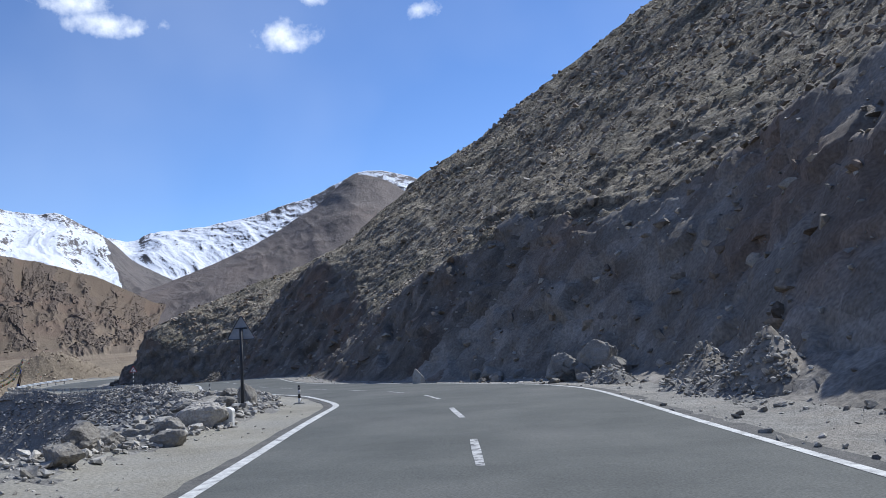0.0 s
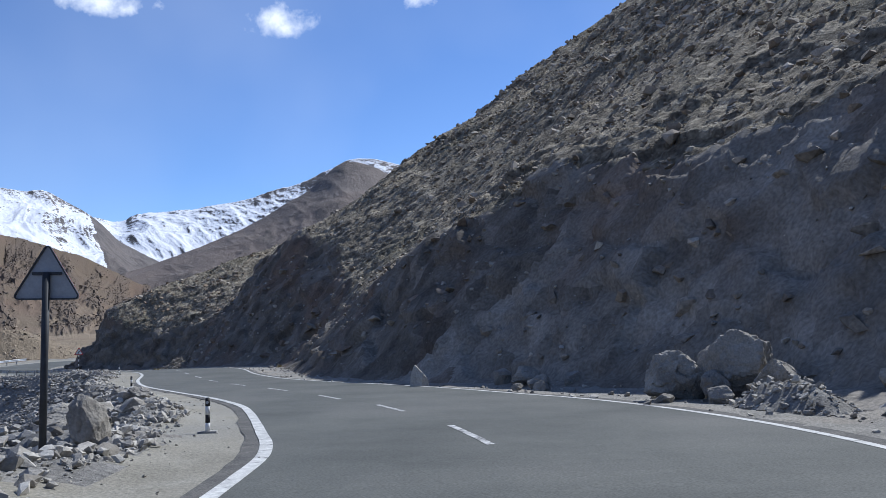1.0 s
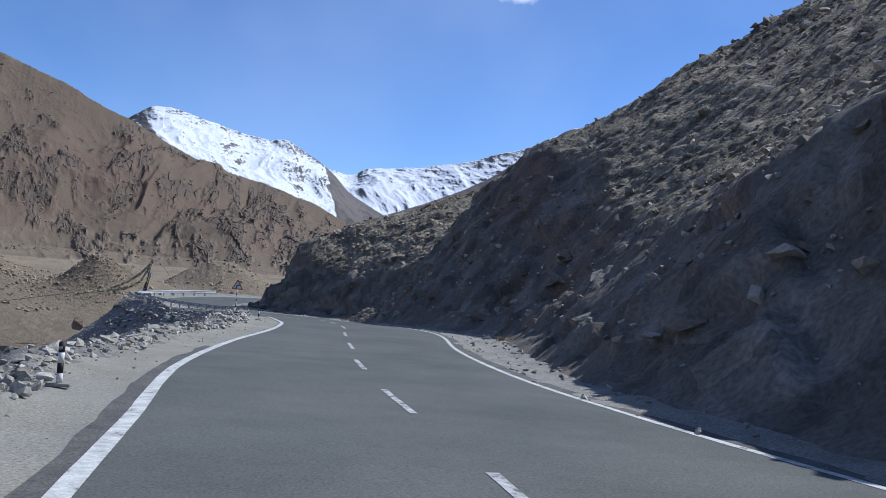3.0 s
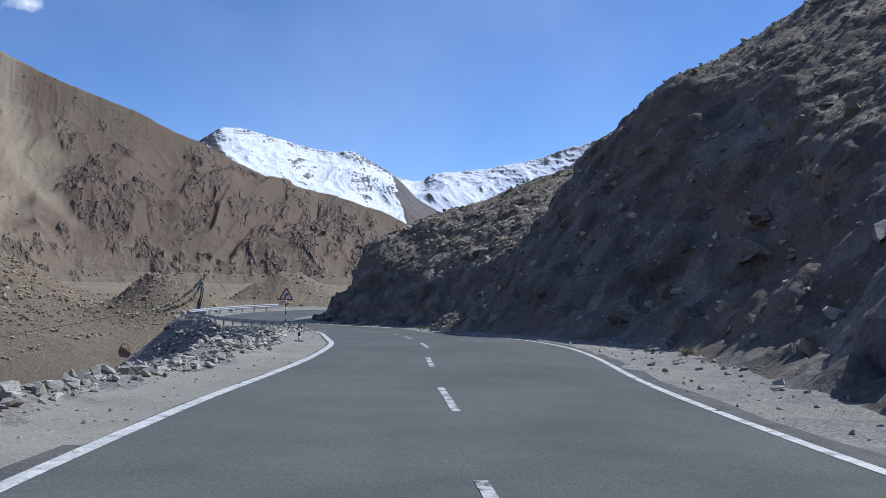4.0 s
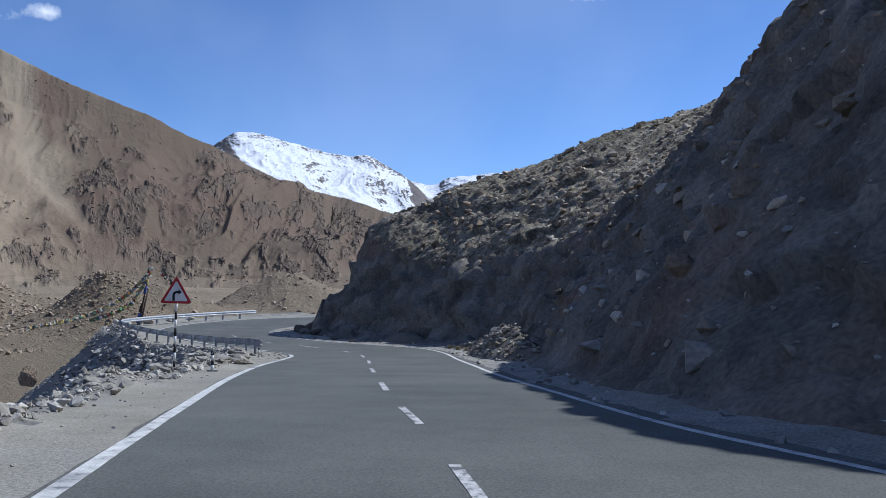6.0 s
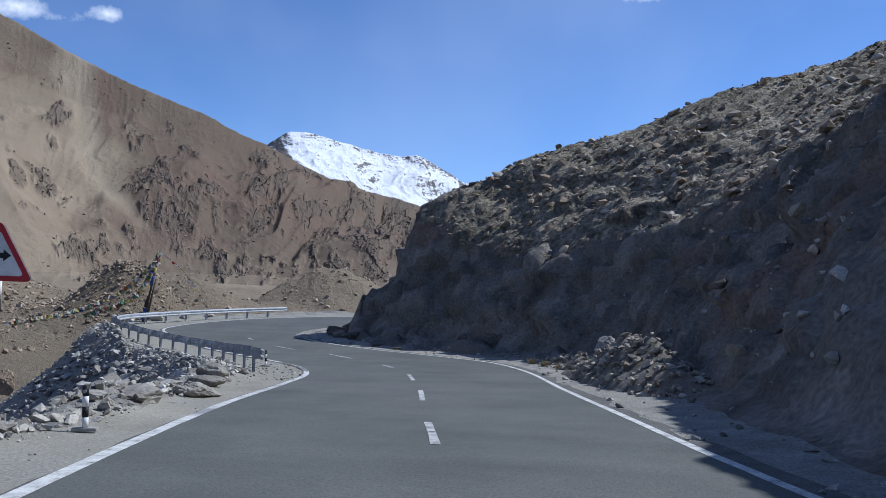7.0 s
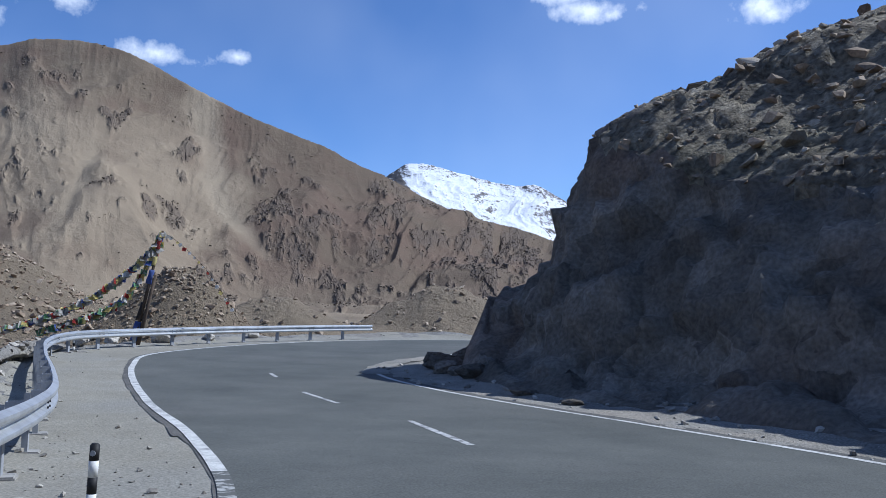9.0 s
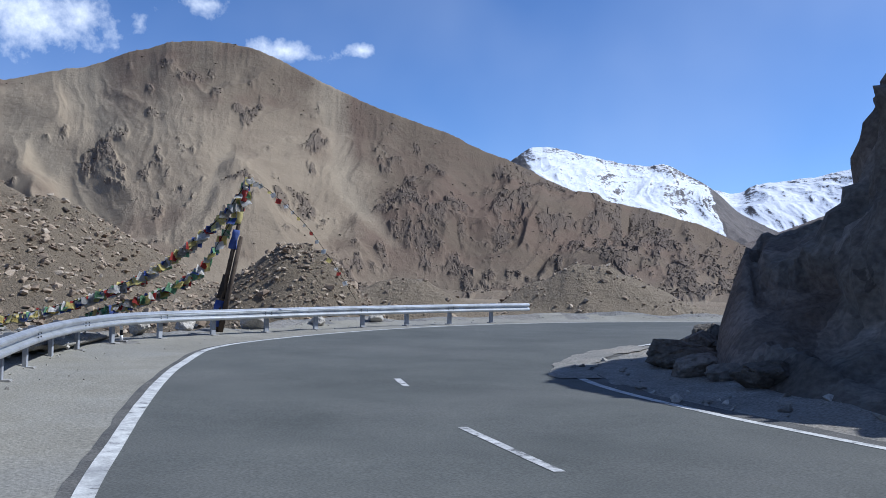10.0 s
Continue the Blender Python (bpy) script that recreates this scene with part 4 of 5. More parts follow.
range_of_hills("mountain_snow", [(30, 5), (24, 6.0), (21.5, 6.4), (20.6, 6.2), (19.8, 6.0), (18.6, 6.6), (16.4, 6.75), (13.8, 7.15), (11.6, 7.75), (10.1, 8.33), (7.8, 8.9), (6.2, 9.75), (5.0, 10.3), (3.6, 10.25), (2.7, 10.15), (1.0, 9.6), (-6, 8)], 2900, 4500, SNOW, 66, 480, 151,
               "farther snow-covered mountain range behind the valley", jag=0.1)

# ---- loose stones ----
def rock_shapes(count, seed, points=15, flat=0.7):
    """Angular stones: convex hulls of random points, as triangles."""
    rng = random.Random(seed)
    shapes = []
    for _ in range(count):
        bm = bmesh.new()
        for _ in range(points):
            v = Vector((rng.gauss(0, 1), rng.gauss(0, 1), rng.gauss(0, 1))).normalized() * rng.uniform(0.8, 1.05)
            bm.verts.new((v.x * 0.5, v.y * rng.uniform(0.32, 0.45), v.z * 0.5 * flat))
        bmesh.ops.convex_hull(bm, input=bm.verts)
        for v in [v for v in bm.verts if not v.link_faces]:
            bm.verts.remove(v)
        bmesh.ops.triangulate(bm, faces=bm.faces)
        bm.verts.index_update()
        shapes.append((np.array([v.co[:] for v in bm.verts]), np.array([[v.index for v in f.verts] for f in bm.faces])))
        bm.free()
    return shapes


SHAPES = rock_shapes(24, 5, 12)


def stones(name, places, sizes, mat, seed, label, category="stones", sink=0.25, flat=0.8):
    """Many small stones in one mesh, each turned at random."""
    rng = np.random.default_rng(seed)
    V, F, base = [], [], 0
    n = len(places)
    a, b, c = rng.uniform(0, 6.283, n), rng.uniform(-0.5, 0.5, n), rng.uniform(-0.5, 0.5, n)
    for k in range(n):
        v, f = SHAPES[rng.integers(len(SHAPES))]
        ca, sa, cb, sb, cc, sc = math.cos(a[k]), math.sin(a[k]), math.cos(b[k]), math.sin(b[k]), math.cos(c[k]), math.sin(c[k])
        r = np.array([[ca, -sa, 0], [sa, ca, 0], [0, 0, 1]]) @ np.array([[cb, 0, sb], [0, 1, 0], [-sb, 0, cb]]) @ np.array([[1, 0, 0], [0, cc, -sc], [0, sc, cc]])
        s = sizes[k] * np.array([1, rng.uniform(0.7, 1.1), flat * rng.uniform(0.7, 1.2)])
        V.append((v * s) @ r.T + places[k] + (0, 0, sizes[k] * (0.35 - sink)))
        F.append(f + base)
        base += len(v)
    return tagged(mesh_object(name, np.vstack(V), np.vstack(F), mat, False), label, category, kind="stuff")


rng = np.random.default_rng(7)


def pick(Pgrid, weight, count):
    """Random places on a grid surface, by weight and true area."""
    a = np.linalg.norm(np.cross(Pgrid[1:, :-1] - Pgrid[:-1, :-1], Pgrid[:-1, 1:] - Pgrid[:-1, :-1]), axis=-1) * weight[:-1, :-1]
    cum = np.cumsum(a.ravel())
    k = np.searchsorted(cum, rng.uniform(0, cum[-1], count))
    i, j = np.unravel_index(k, a.shape)
    u, v = rng.uniform(0, 1, (count, 1)), rng.uniform(0, 1, (count, 1))
    return Pgrid[i, j] + u * (Pgrid[i + 1, j] - Pgrid[i, j]) + v * (Pgrid[i, j + 1] - Pgrid[i, j])


# the slope above the cut: many small stones near, larger ones spread far
seen = np.clip((Y + 5) / 10, 0, 1)
pl = pick(P, (1 - rock) * (D > 4) * (D < 45) * seen * np.exp(-D / 26), 12000)
stones("slope_stones", pl, 0.08 + 0.45 * rng.uniform(0, 1, len(pl)) ** 5 + 0.011 * np.clip(distance(pl[:, 0], pl[:, 1], AXIS) - 10, 0, 60), BROWN_STONE, 1, "loose brown stones strewn over the steep slope")
pl = pick(P, (1 - rock) * (D > 4) * (D < 60) * seen * np.exp(-D / 30), 900)
stones("slope_boulders", pl, rng.uniform(0.5, 1.3, len(pl)) * (0.8 + distance(pl[:, 0], pl[:, 1], AXIS) / 120), BROWN_STONE, 12, "weathered brown boulders half sunk in the slope", sink=0.34)
pl = pick(P, (D > 20) * (D < 200) * seen * 1.0 / np.clip(D, 20, 200), 5500)
stones("slope_stones", pl, rng.uniform(0.35, 1.1, len(pl)) * (0.6 + distance(pl[:, 0], pl[:, 1], AXIS) / 90), BROWN_STONE, 2, "boulders and stones on the upper hillside")
pl = pick(P, (rock < 0.6) * (D > 2.5) * (D < 26) * (Y > 112) * (Y < 150), 1700)
stones("slope_boulders", pl, 0.18 + 0.75 * rng.uniform(0, 1, len(pl)) ** 3, MOUND_STONE, 27, "reddish brown boulders crowding the top of the rock spur", sink=0.3)
pl = pick(P, (rock > 0.5) * seen * (D < 7) * (Y < 124), 1500)
stones("bank_stones", pl, 0.06 + 0.3 * rng.uniform(0, 1, len(pl)) ** 3, STONE, 3, "broken stones caught on the rock bank", sink=0.1)
pl = pick(P, (rock > 0.5) * seen * (D < 7) * (D > 0.8) * (Y < 118), 420)
stones("bank_stones", pl, 0.25 + 0.6 * rng.uniform(0, 1, len(pl)) ** 2, BROWN_STONE, 23, "angular blocks half buried in the rock bank", sink=0.35)
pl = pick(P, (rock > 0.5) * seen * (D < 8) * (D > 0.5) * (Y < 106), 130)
stones("bank_slabs", pl, 0.6 + 0.8 * rng.uniform(0, 1, len(pl)) ** 2, DUSTY_HAZED, 24, "grey slabs half buried in the shaded rock bank", sink=0.36, flat=0.6)
# foot of the bank
SR = np.stack(sr, 1)
wt = np.zeros(SR.shape[:2])
wt[:, 8:] = np.linspace(0.1, 1, SR.shape[1] - 8) ** 2
wt *= (0.25 + 0.75 * np.exp(-((RL[:, 1] - 18) / 16) ** 2) + 0.6 * np.exp(-((RL[:, 1] - 76) / 7) ** 2) + 0.9 * np.exp(-((RL[:, 1] - 112) / 5) ** 2))[:, None]
pl = pick(SR, wt + 0.05, 9500)
stones("gravel", pl, 0.035 + 0.26 * rng.uniform(0, 1, len(pl)) ** 4, STONE, 4, "small broken stones along the foot of the bank")
# left rubble
wl = np.clip((out - 0.05) / 0.35, 0, 1) * np.exp(-np.clip(out - 1.5, 0, None) / np.interp(ly, [50, 75], [2.6, 5.5])) * (ly > 4) * (ly < 128) * (1 + 0.5 * np.clip((32 - ly) / 6, 0, 1) + 1.2 * (ly > 55) * (ly < 116))
pl = pick(LP, wl, 25000)
stones("rubble", pl, 0.07 + 0.36 * rng.uniform(0, 1, len(pl)) ** 4, STONE, 6, "grey angular rubble tipped along the road edge")
wl = np.clip((out - 0.9) / 1.0, 0, 1) * np.exp(-np.clip(out - 2, 0, None) / 4) * (ly > 4) * (ly < 118)
pl = pick(LP, wl, 1000)
stones("rubble", pl, rng.uniform(0.3, 0.8, len(pl)), STONE, 8, "larger grey blocks among the rubble", sink=0.2)
wl = np.clip((out - 1.6) / 1.0, 0, 1) * np.exp(-np.clip(out - 2, 0, None) / 5) * (ly > 8) * (ly < 122)
pl = pick(LP, wl, 2600)
stones("rubble", pl, 0.3 + 0.7 * rng.uniform(0, 1, len(pl)) ** 3, SLATE, 38, "dark slaty slabs jutting out of the embankment", sink=0.22, flat=0.55)
wl = np.clip((out + 0.1) / 0.3, 0, 1) * np.exp(-np.clip(out - 1.0, 0, None) / 0.9) * ((ly > 6) * (ly < 34) * 1.6 + (ly >= 34) * (ly < 118))
pl = pick(LP, wl, 9000)
stones("rubble", pl, 0.05 + 0.26 * rng.uniform(0, 1, len(pl)) ** 4, PALE_RUBBLE, 41, "pale broken stones along the edge of the verge", sink=0.15)
wl = (out > -2.0) * (out < 0.4) * np.exp(out / 0.6) * 1.0
pl = pick(LP, wl * (ly > 2), 2600)
stones("gravel", pl, 0.015 + 0.08 * rng.uniform(0, 1, len(pl)) ** 3, STONE, 9, "scattered pebbles on the sandy verge")
wl = (out > -2.2) * (out < 1.0) * np.exp(-((ly - 111) / 5) ** 2) * (lx < -38)
pl = pick(LP, wl, 500)
stones("gravel", pl, 0.03 + 0.14 * rng.uniform(0, 1, len(pl)) ** 3, STONE, 19, "pale broken stones scattered by the guardrail end")
# far bank across the valley
gr = np.stack([gx, gy, gz], -1)
bearing = (A > radians(10)) * (A < radians(80))
wf = (R < 170) * (R > 45) * (near > 24) * bearing * (0.06 + 1.5 * np.clip(knolls, 0, 1) + 0.3 * np.clip(fbm(q, 30, 3, 0.5, 99) * 2, 0, 1))
pl = pick(gr, wf, 6000)
stones("valley_stones", pl, (0.12 + 0.6 * rng.uniform(0, 1, len(pl)) ** 5) * (0.6 + distance(pl[:, 0], pl[:, 1], AXIS) / 150), MOUND_STONE, 10, "brown boulders strewn over the far valley bank")
wf = (R < 1900) * (R > 1000) * bearing * (cm + 0.10 * np.clip(flank, 0, 1)) * (40 / R)
pl = pick(gr, wf, 9000)
stones("valley_stones", pl, 1.0 + 6.0 * rng.uniform(0, 1, len(pl)) ** 3, CRAG_STONE, 14, "dark outcrop rocks standing out of the scree")
wf = np.exp(-((gx + 89) ** 2 + (gy - 158) ** 2) / 6 ** 2)
pl = pick(gr, wf, 2200)
stones("valley_stones", pl, 0.12 + 0.5 * rng.uniform(0, 1, len(pl)) ** 3, MOUND_STONE, 33, "reddish brown stones piled in a mound beyond the bend")
wf = np.exp(-((gx + 112) ** 2 + (gy - 146) ** 2) / 27 ** 2) * (near > 22)
pl = pick(gr, wf, 8500)
stones("valley_stones", pl, 0.15 + 0.9 * rng.uniform(0, 1, len(pl)) ** 4, MOUND_STONE, 34, "weathered brown stones covering a low knoll")
wf = np.exp(-((gx + 98) ** 2 + (gy - 214) ** 2) / 15 ** 2) + 0.7 * np.exp(-((gx + 92) ** 2 + (gy - 186) ** 2) / 14 ** 2)
pl = pick(gr, wf, 1000)
stones("valley_stones", pl, 0.12 + 1.2 * rng.uniform(0, 1, len(pl)) ** 5, MOUND_STONE, 35, "broken brown rocks on the spur at the mountain foot")

# ---- boulders ----
def boulder(name, size, seed, mat, m, label, group="", rough=0.14, point=False):
    """One broken block: a ball cut flat by random planes, then roughened; size is (length, width, height), its base at the origin of m."""
    g = np.random.default_rng(seed)
    bm = bmesh.new()
    bmesh.ops.create_icosphere(bm, subdivisions=5 if max(size) > 0.9 else 4, radius=1)
    n = np.array([v.co[:] for v in bm.verts])
    planes = g.normal(size=(13, 3))
    planes /= np.linalg.norm(planes, axis=1, keepdims=True)
    if point:
        planes[:6, 2] = np.abs(planes[:6, 2]) * 0.4 + 0.25
        planes /= np.linalg.norm(planes, axis=1, keepdims=True)
    cuts = g.uniform(0.62, 0.92, 13) if not point else g.uniform(0.5, 0.66, 13)
    far = np.where(n @ planes.T > 0.05, cuts / np.maximum(n @ planes.T, 0.05), 9)
    r = np.minimum(-0.015 * np.log(np.exp(-np.minimum(far, 2) / 0.015).sum(1) + 1e-60), 1.1)
    p = n * r[:, None]
    facet, joint = blocks(p + 3.1 * seed, 0.55, seed % 97)
    r = 1 + rough * (0.55 * facet - 0.35 * np.clip(1 - joint / 0.07, 0, 1) + 0.9 * fbm(p + seed, 0.7, 3, 0.5, 3) + 0.55 * fbm(p + seed, 0.16, 4, 0.6, 5))
    p = p * r[:, None]
    p /= np.abs(p).max(0)
    p = np.stack([p[:, 0] * size[0] / 2, p[:, 1] * size[1] / 2, (p[:, 2] * 0.5 + 0.38) * size[2]], -1)
    for v, c in zip(bm.verts, p):
        v.co = c
    ob = part(name, bm, mat)
    ob.matrix_world = m
    return tagged(ob, label, "boulder", group)


def surface(Pgrid, x, y):
    """Height of a grid surface at the vertex nearest to a place."""
    d = (Pgrid[..., 0] - x) ** 2 + (Pgrid[..., 1] - y) ** 2
    return float(Pgrid[..., 2].ravel()[d.argmin()])


def put_boulders(rows, surf, mat, label, group):
    for k, (x, y, a, b, c, turn) in enumerate(rows):
        boulder("boulder", (a, b, c), 10 + 7 * k + int(abs(x * 10)), mat, pose(x, y, surface(surf, x, y) - 0.04, 6 * math.sin(k * 2.1), 8 * math.cos(k * 1.7), turn), label, group)


put_boulders([(-7.2, 20.9, 1.6, 0.9, 0.8, 50), (-5.7, 17.6, 0.8, 0.6, 0.6, 20), (-6.2, 19.0, 0.9, 0.7, 0.6, 75), (-4.6, 14.2, 0.6, 0.45, 0.4, 10), (-5.6, 13.9, 0.75, 0.5, 0.5, 50), (-5.0, 11.2, 0.6, 0.5, 0.4, 15), (-6.9, 22.9, 1.1, 0.8, 0.8, 100), (-6.1, 22.4, 0.9, 0.6, 0.7, 30), (-5.75, 24.7, 0.7, 0.5, 0.8, 70), (-5.3, 12.6, 0.8, 0.6, 0.5, 80), (-5.2, 16.2, 0.7, 0.55, 0.4, 140), (-6.6, 16.3, 0.9, 0.7, 0.55, 30), (-5.4, 20.9, 0.6, 0.45, 0.4, 65),
              (-8.0, 24.5, 1.5, 0.9, 0.7, 100), (-9.6, 27.0, 1.9, 1.2, 1.0, 35), (-7.6, 29.5, 1.1, 0.8, 0.55, 75), (-9.0, 33.0, 2.3, 1.1, 0.6, 60), (-10.6, 35.4, 1.4, 1.1, 0.8, 15), (-9.7, 38.4, 1.0, 0.7, 0.45, 120), (-12.0, 39.5, 1.7, 1.2, 0.8, 55),
              (-13.2, 43.5, 1.2, 0.8, 0.6, 95), (-11.2, 41.2, 0.7, 0.5, 0.4, 10), (-23.9, 71.0, 0.9, 0.7, 0.6, 60), (-27.6, 79.5, 0.9, 0.6, 0.5, 130), (-30.6, 85.2, 1.0, 0.8, 0.6, 40)],
             LP, STONE, "pale grey angular boulder lying in the roadside rubble", "boulders along the left verge")
put_boulders([(-36.6, 101.6, 1.0, 0.6, 0.38, 62), (-37.9, 103.6, 0.9, 0.55, 0.35, 58), (-38.9, 105.2, 0.8, 0.65, 0.55, 20), (-35.6, 99.0, 0.9, 0.6, 0.35, 70), (-39.9, 104.0, 1.0, 0.6, 0.5, 110), (-41.5, 107.0, 1.3, 0.9, 0.7, 25), (-43.6, 104.5, 1.4, 1.0, 0.9, 80)],
             LP, STONE, "flat pale stone slab edging the gravel verge", "slabs by the guardrail")
put_boulders([(4.05, 30.9, 1.5, 1.2, 1.2, 25), (5.1, 30.3, 1.7, 1.3, 1.75, 150), (4.5, 29.4, 0.8, 0.6, 0.5, 110), (5.7, 29.5, 1.1, 0.9, 1.0, 10), (4.6, 30.0, 0.9, 0.7, 0.75, 60), (5.7, 31.3, 1.2, 0.9, 1.35, 80), (3.6, 30.0, 0.5, 0.4, 0.3, 20), (4.2, 32.4, 0.7, 0.5, 0.4, 45), (2.0, 36.9, 0.55, 0.5, 0.42, 30), (3.1, 38.2, 1.0, 0.7, 0.6, 60), (1.9, 39.8, 1.1, 0.8, 0.75, 20), (2.1, 38.3, 0.8, 0.7, 0.5, 85), (1.2, 41.0, 0.9, 0.7, 0.6, 110), (1.4, 38.0, 0.45, 0.35, 0.3, 5)],
             SR, STONE, "grey fallen boulder at the foot of the rock bank", "fallen boulders by the road")


def pointed_stone(m, label):
    """A broken stone that stands on edge: steep on one side, a long sloping edge on the other."""
    bm = bmesh.new()
    for p in [(-0.26, -0.17, -0.04), (-0.30, 0.10, -0.04), (-0.05, 0.24, -0.04), (0.33, 0.15, -0.04), (0.38, -0.10, -0.04), (0.10, -0.25, -0.04), (-0.24, -0.10, 0.40), (-0.22, 0.07, 0.44),
              (-0.13, -0.03, 0.72), (-0.06, 0.05, 0.68), (0.16, -0.13, 0.40), (0.20, 0.08, 0.36), (0.34, -0.05, 0.14), (0.02, 0.17, 0.38)]:
        bm.verts.new(p)
    bmesh.ops.convex_hull(bm, input=bm.verts)
    for v in [v for v in bm.verts if not v.link_faces]:
        bm.verts.remove(v)
    bmesh.ops.triangulate(bm, faces=bm.faces)
    bmesh.ops.subdivide_edges(bm, edges=bm.edges, cuts=5, use_grid_fill=True)
    for v in bm.verts:
        v.co += 0.05 * noise.noise_vector(v.co * 3.1) + 0.022 * noise.noise_vector(v.co * 11)
    ob = part("boulder", bm, PALE_STONE)
    ob.matrix_world = m
    return tagged(ob, label, "boulder")


pointed_stone(pose(-1.55, 42.75, float(road_z(np.array(-1.5), np.array(42.7))) + 0.01, 0, 0, 8), "pointed whitish stone standing beside the edge line")
put_boulders([(-51.5, 133.5, 1.5, 1.1, 0.8, 40), (-52.3, 136.6, 1.2, 0.9, 0.75, 70), (-50.6, 132.2, 0.9, 0.7, 0.5, 15), (-52.9, 138.6, 1.1, 0.8, 0.7, 100), (-49.0, 131.0, 1.1, 0.8, 0.6, 30), (-49.9, 131.9, 0.8, 0.6, 0.4, 80), (-51.9, 136.6, 0.6, 0.5, 0.35, 20), (-46.2, 128.4, 0.9, 0.5, 0.25, 60), (-44.5, 127.3, 0.6, 0.4, 0.2, 20)],
             SR, CUT, "dark boulder in the shade below the rock spur", "boulders below the spur")


boulder("boulder", (0.95, 0.7, 0.75), 77, PALE_STONE, pose(-4.95, 17.3, surface(LP, -4.95, 17.3) - 0.05, 10, 14, 8), "large pale limestone block tilted beside the kilometre stone")


boulder("boulder", (1.3, 1.0, 1.9), 523, MOUND_STONE, pose(-68.9, 125.4, surface(LP, -68.9, 125.4) - 0.1, 4, -8, 30), "tall brown boulder standing below the embankment")


def heap(name, cx, cy, rx, ry, h, turn, surf, mat, count, big, seed, label):
    """A cone of fallen stones: a mound and the stones on it."""
    g = np.random.default_rng(seed)
    u, v = np.meshgrid(np.linspace(-1.25, 1.25, 34), np.linspace(-1.25, 1.25, 34), indexing="ij")
    c, s = math.cos(radians(turn)), math.sin(radians(turn))
    x, y = cx + u * rx * c - v * ry * s, cy + u * rx * s + v * ry * c
    q = np.stack([x, y, 0 * x], -1)
    base = surface(surf, cx, cy)
    z = base - 0.25 + h * np.clip(1 - np.hypot(u, v), -0.3, 1) * (1 + 0.45 * fbm(q, 1.2, 3, 0.6, seed)) + 0.12 * fbm(q, 0.6, 3, 0.6, seed + 1)
    M = np.stack([x, y, z], -1)
    mound = tagged(grid_object(name, M, mat, True), label, "debris")
    k = g.integers(2, 31, (count, 2))
    pl = M[k[:, 0], k[:, 1]] + g.uniform(-0.05, 0.05, (count, 3))
    pl = pl[pl[:, 2] > base - 0.1]
    st = stones("loose_stone", pl, 0.08 + big * g.uniform(0, 1, len(pl)) ** 3, BROWN_STONE if mat is CUT else STONE, seed + 5, "broken angular stones", "")
    st.parent = mound
    return mound


heap("debris_cone", -29.6, 111.2, 6.8, 1.7, 1.5, 115, SR, CUT, 3200, 0.32, 301, "tongue of broken grey and brown stones spilling to the road")
heap("debris_cone", -33.3, 118.8, 4.8, 1.05, 0.8, 121, SR, CUT, 1500, 0.26, 306, "low end of the stone tongue at the gravel's edge")
boulder("boulder", (1.1, 0.8, 0.9), 311, STONE, pose(-31.6, 116.0, -4.65, 10, 12, 40), "large grey block resting on the debris tongue")
heap("debris_cone", -12.6, 77.0, 2.6, 1.0, 0.4, 110, SR, RUBBLE, 380, 0.4, 341, "low heap of broken stones under the bank")
heap("debris_cone", 5.1, 27.3, 2.3, 0.9, 0.8, 95, SR, RUBBLE, 900, 0.2, 351, "heap of broken stones under fallen boulders")
heap("debris_cone", 6.5, 22.2, 2.4, 1.2, 1.3, 92, SR, DUSTY_HAZED, 1300, 0.2, 361, "fan of pale sandy scree against the bank")
heap("debris_cone", 6.7, 18.2, 2.4, 1.2, 1.3, 92, SR, DUSTY_HAZED, 1300, 0.2, 366, "fan of pale sandy scree against the bank")
heap("debris_cone", 5.8, 18.6, 4.6, 0.8, 0.45, 93, SR, RUBBLE, 900, 0.2, 369, "low ridge of small broken stones along the bank")
heap("debris_cone", 6.8, 9.5, 5.0, 1.2, 0.55, 90, SR, RUBBLE, 1100, 0.3, 371, "long heap of rubble along the bank")


# ---- delineator posts ----
def delineator():
    post = empty("delineator_post", Matrix(), "black and white banded roadside post on a flat foot", "road post", "delineator posts")
    part("foot", box(bmesh.new(), 0.30, 0.14, 0.04, Matrix.Translation((0, 0, 0.02)), 0.008), CONCRETE, post)
    bands = [(0.04, 0.17, WHITE), (0.17, 0.30, BLACK), (0.30, 0.43, WHITE), (0.43, 0.55, BLACK)]
    for z0, z1, mat in bands:
        part("band", rod(bmesh.new(), 0.038, 0.038, z0, z1 - 0.0005, 16), mat, post, "white painted band" if mat is WHITE else "black painted band", True)
    part("cap", rod(bmesh.new(), 0.038, 0.024, 0.55, 0.565, 16), BLACK, post)
    part("reflector", rod(bmesh.new(), 0.022, 0.022, 0, 0.012, 14, pose(0, -0.035, 0.49, 90, 0, 0)), ALU, post, "round grey reflector")
    return post


POSTS = [(-4.6, 26.6), (-13.25, 48.1), (-24.2, 77.1), (-34.0, 96.2), (-43.2, 113.8), (-64.6, 129.6)]
first = delineator()
first.matrix_world = pose(POSTS[0][0], POSTS[0][1], surface(LP, *POSTS[0]) + 0.005, 0, 0, 4)
for k, (x, y) in enumerate(POSTS[1:]):
    copy_thing(first, pose(x, y, surface(LP, x, y) + 0.005, 1.5 * (-1) ** k, 2.0 * math.sin(k * 3), 18 + 5 * k))


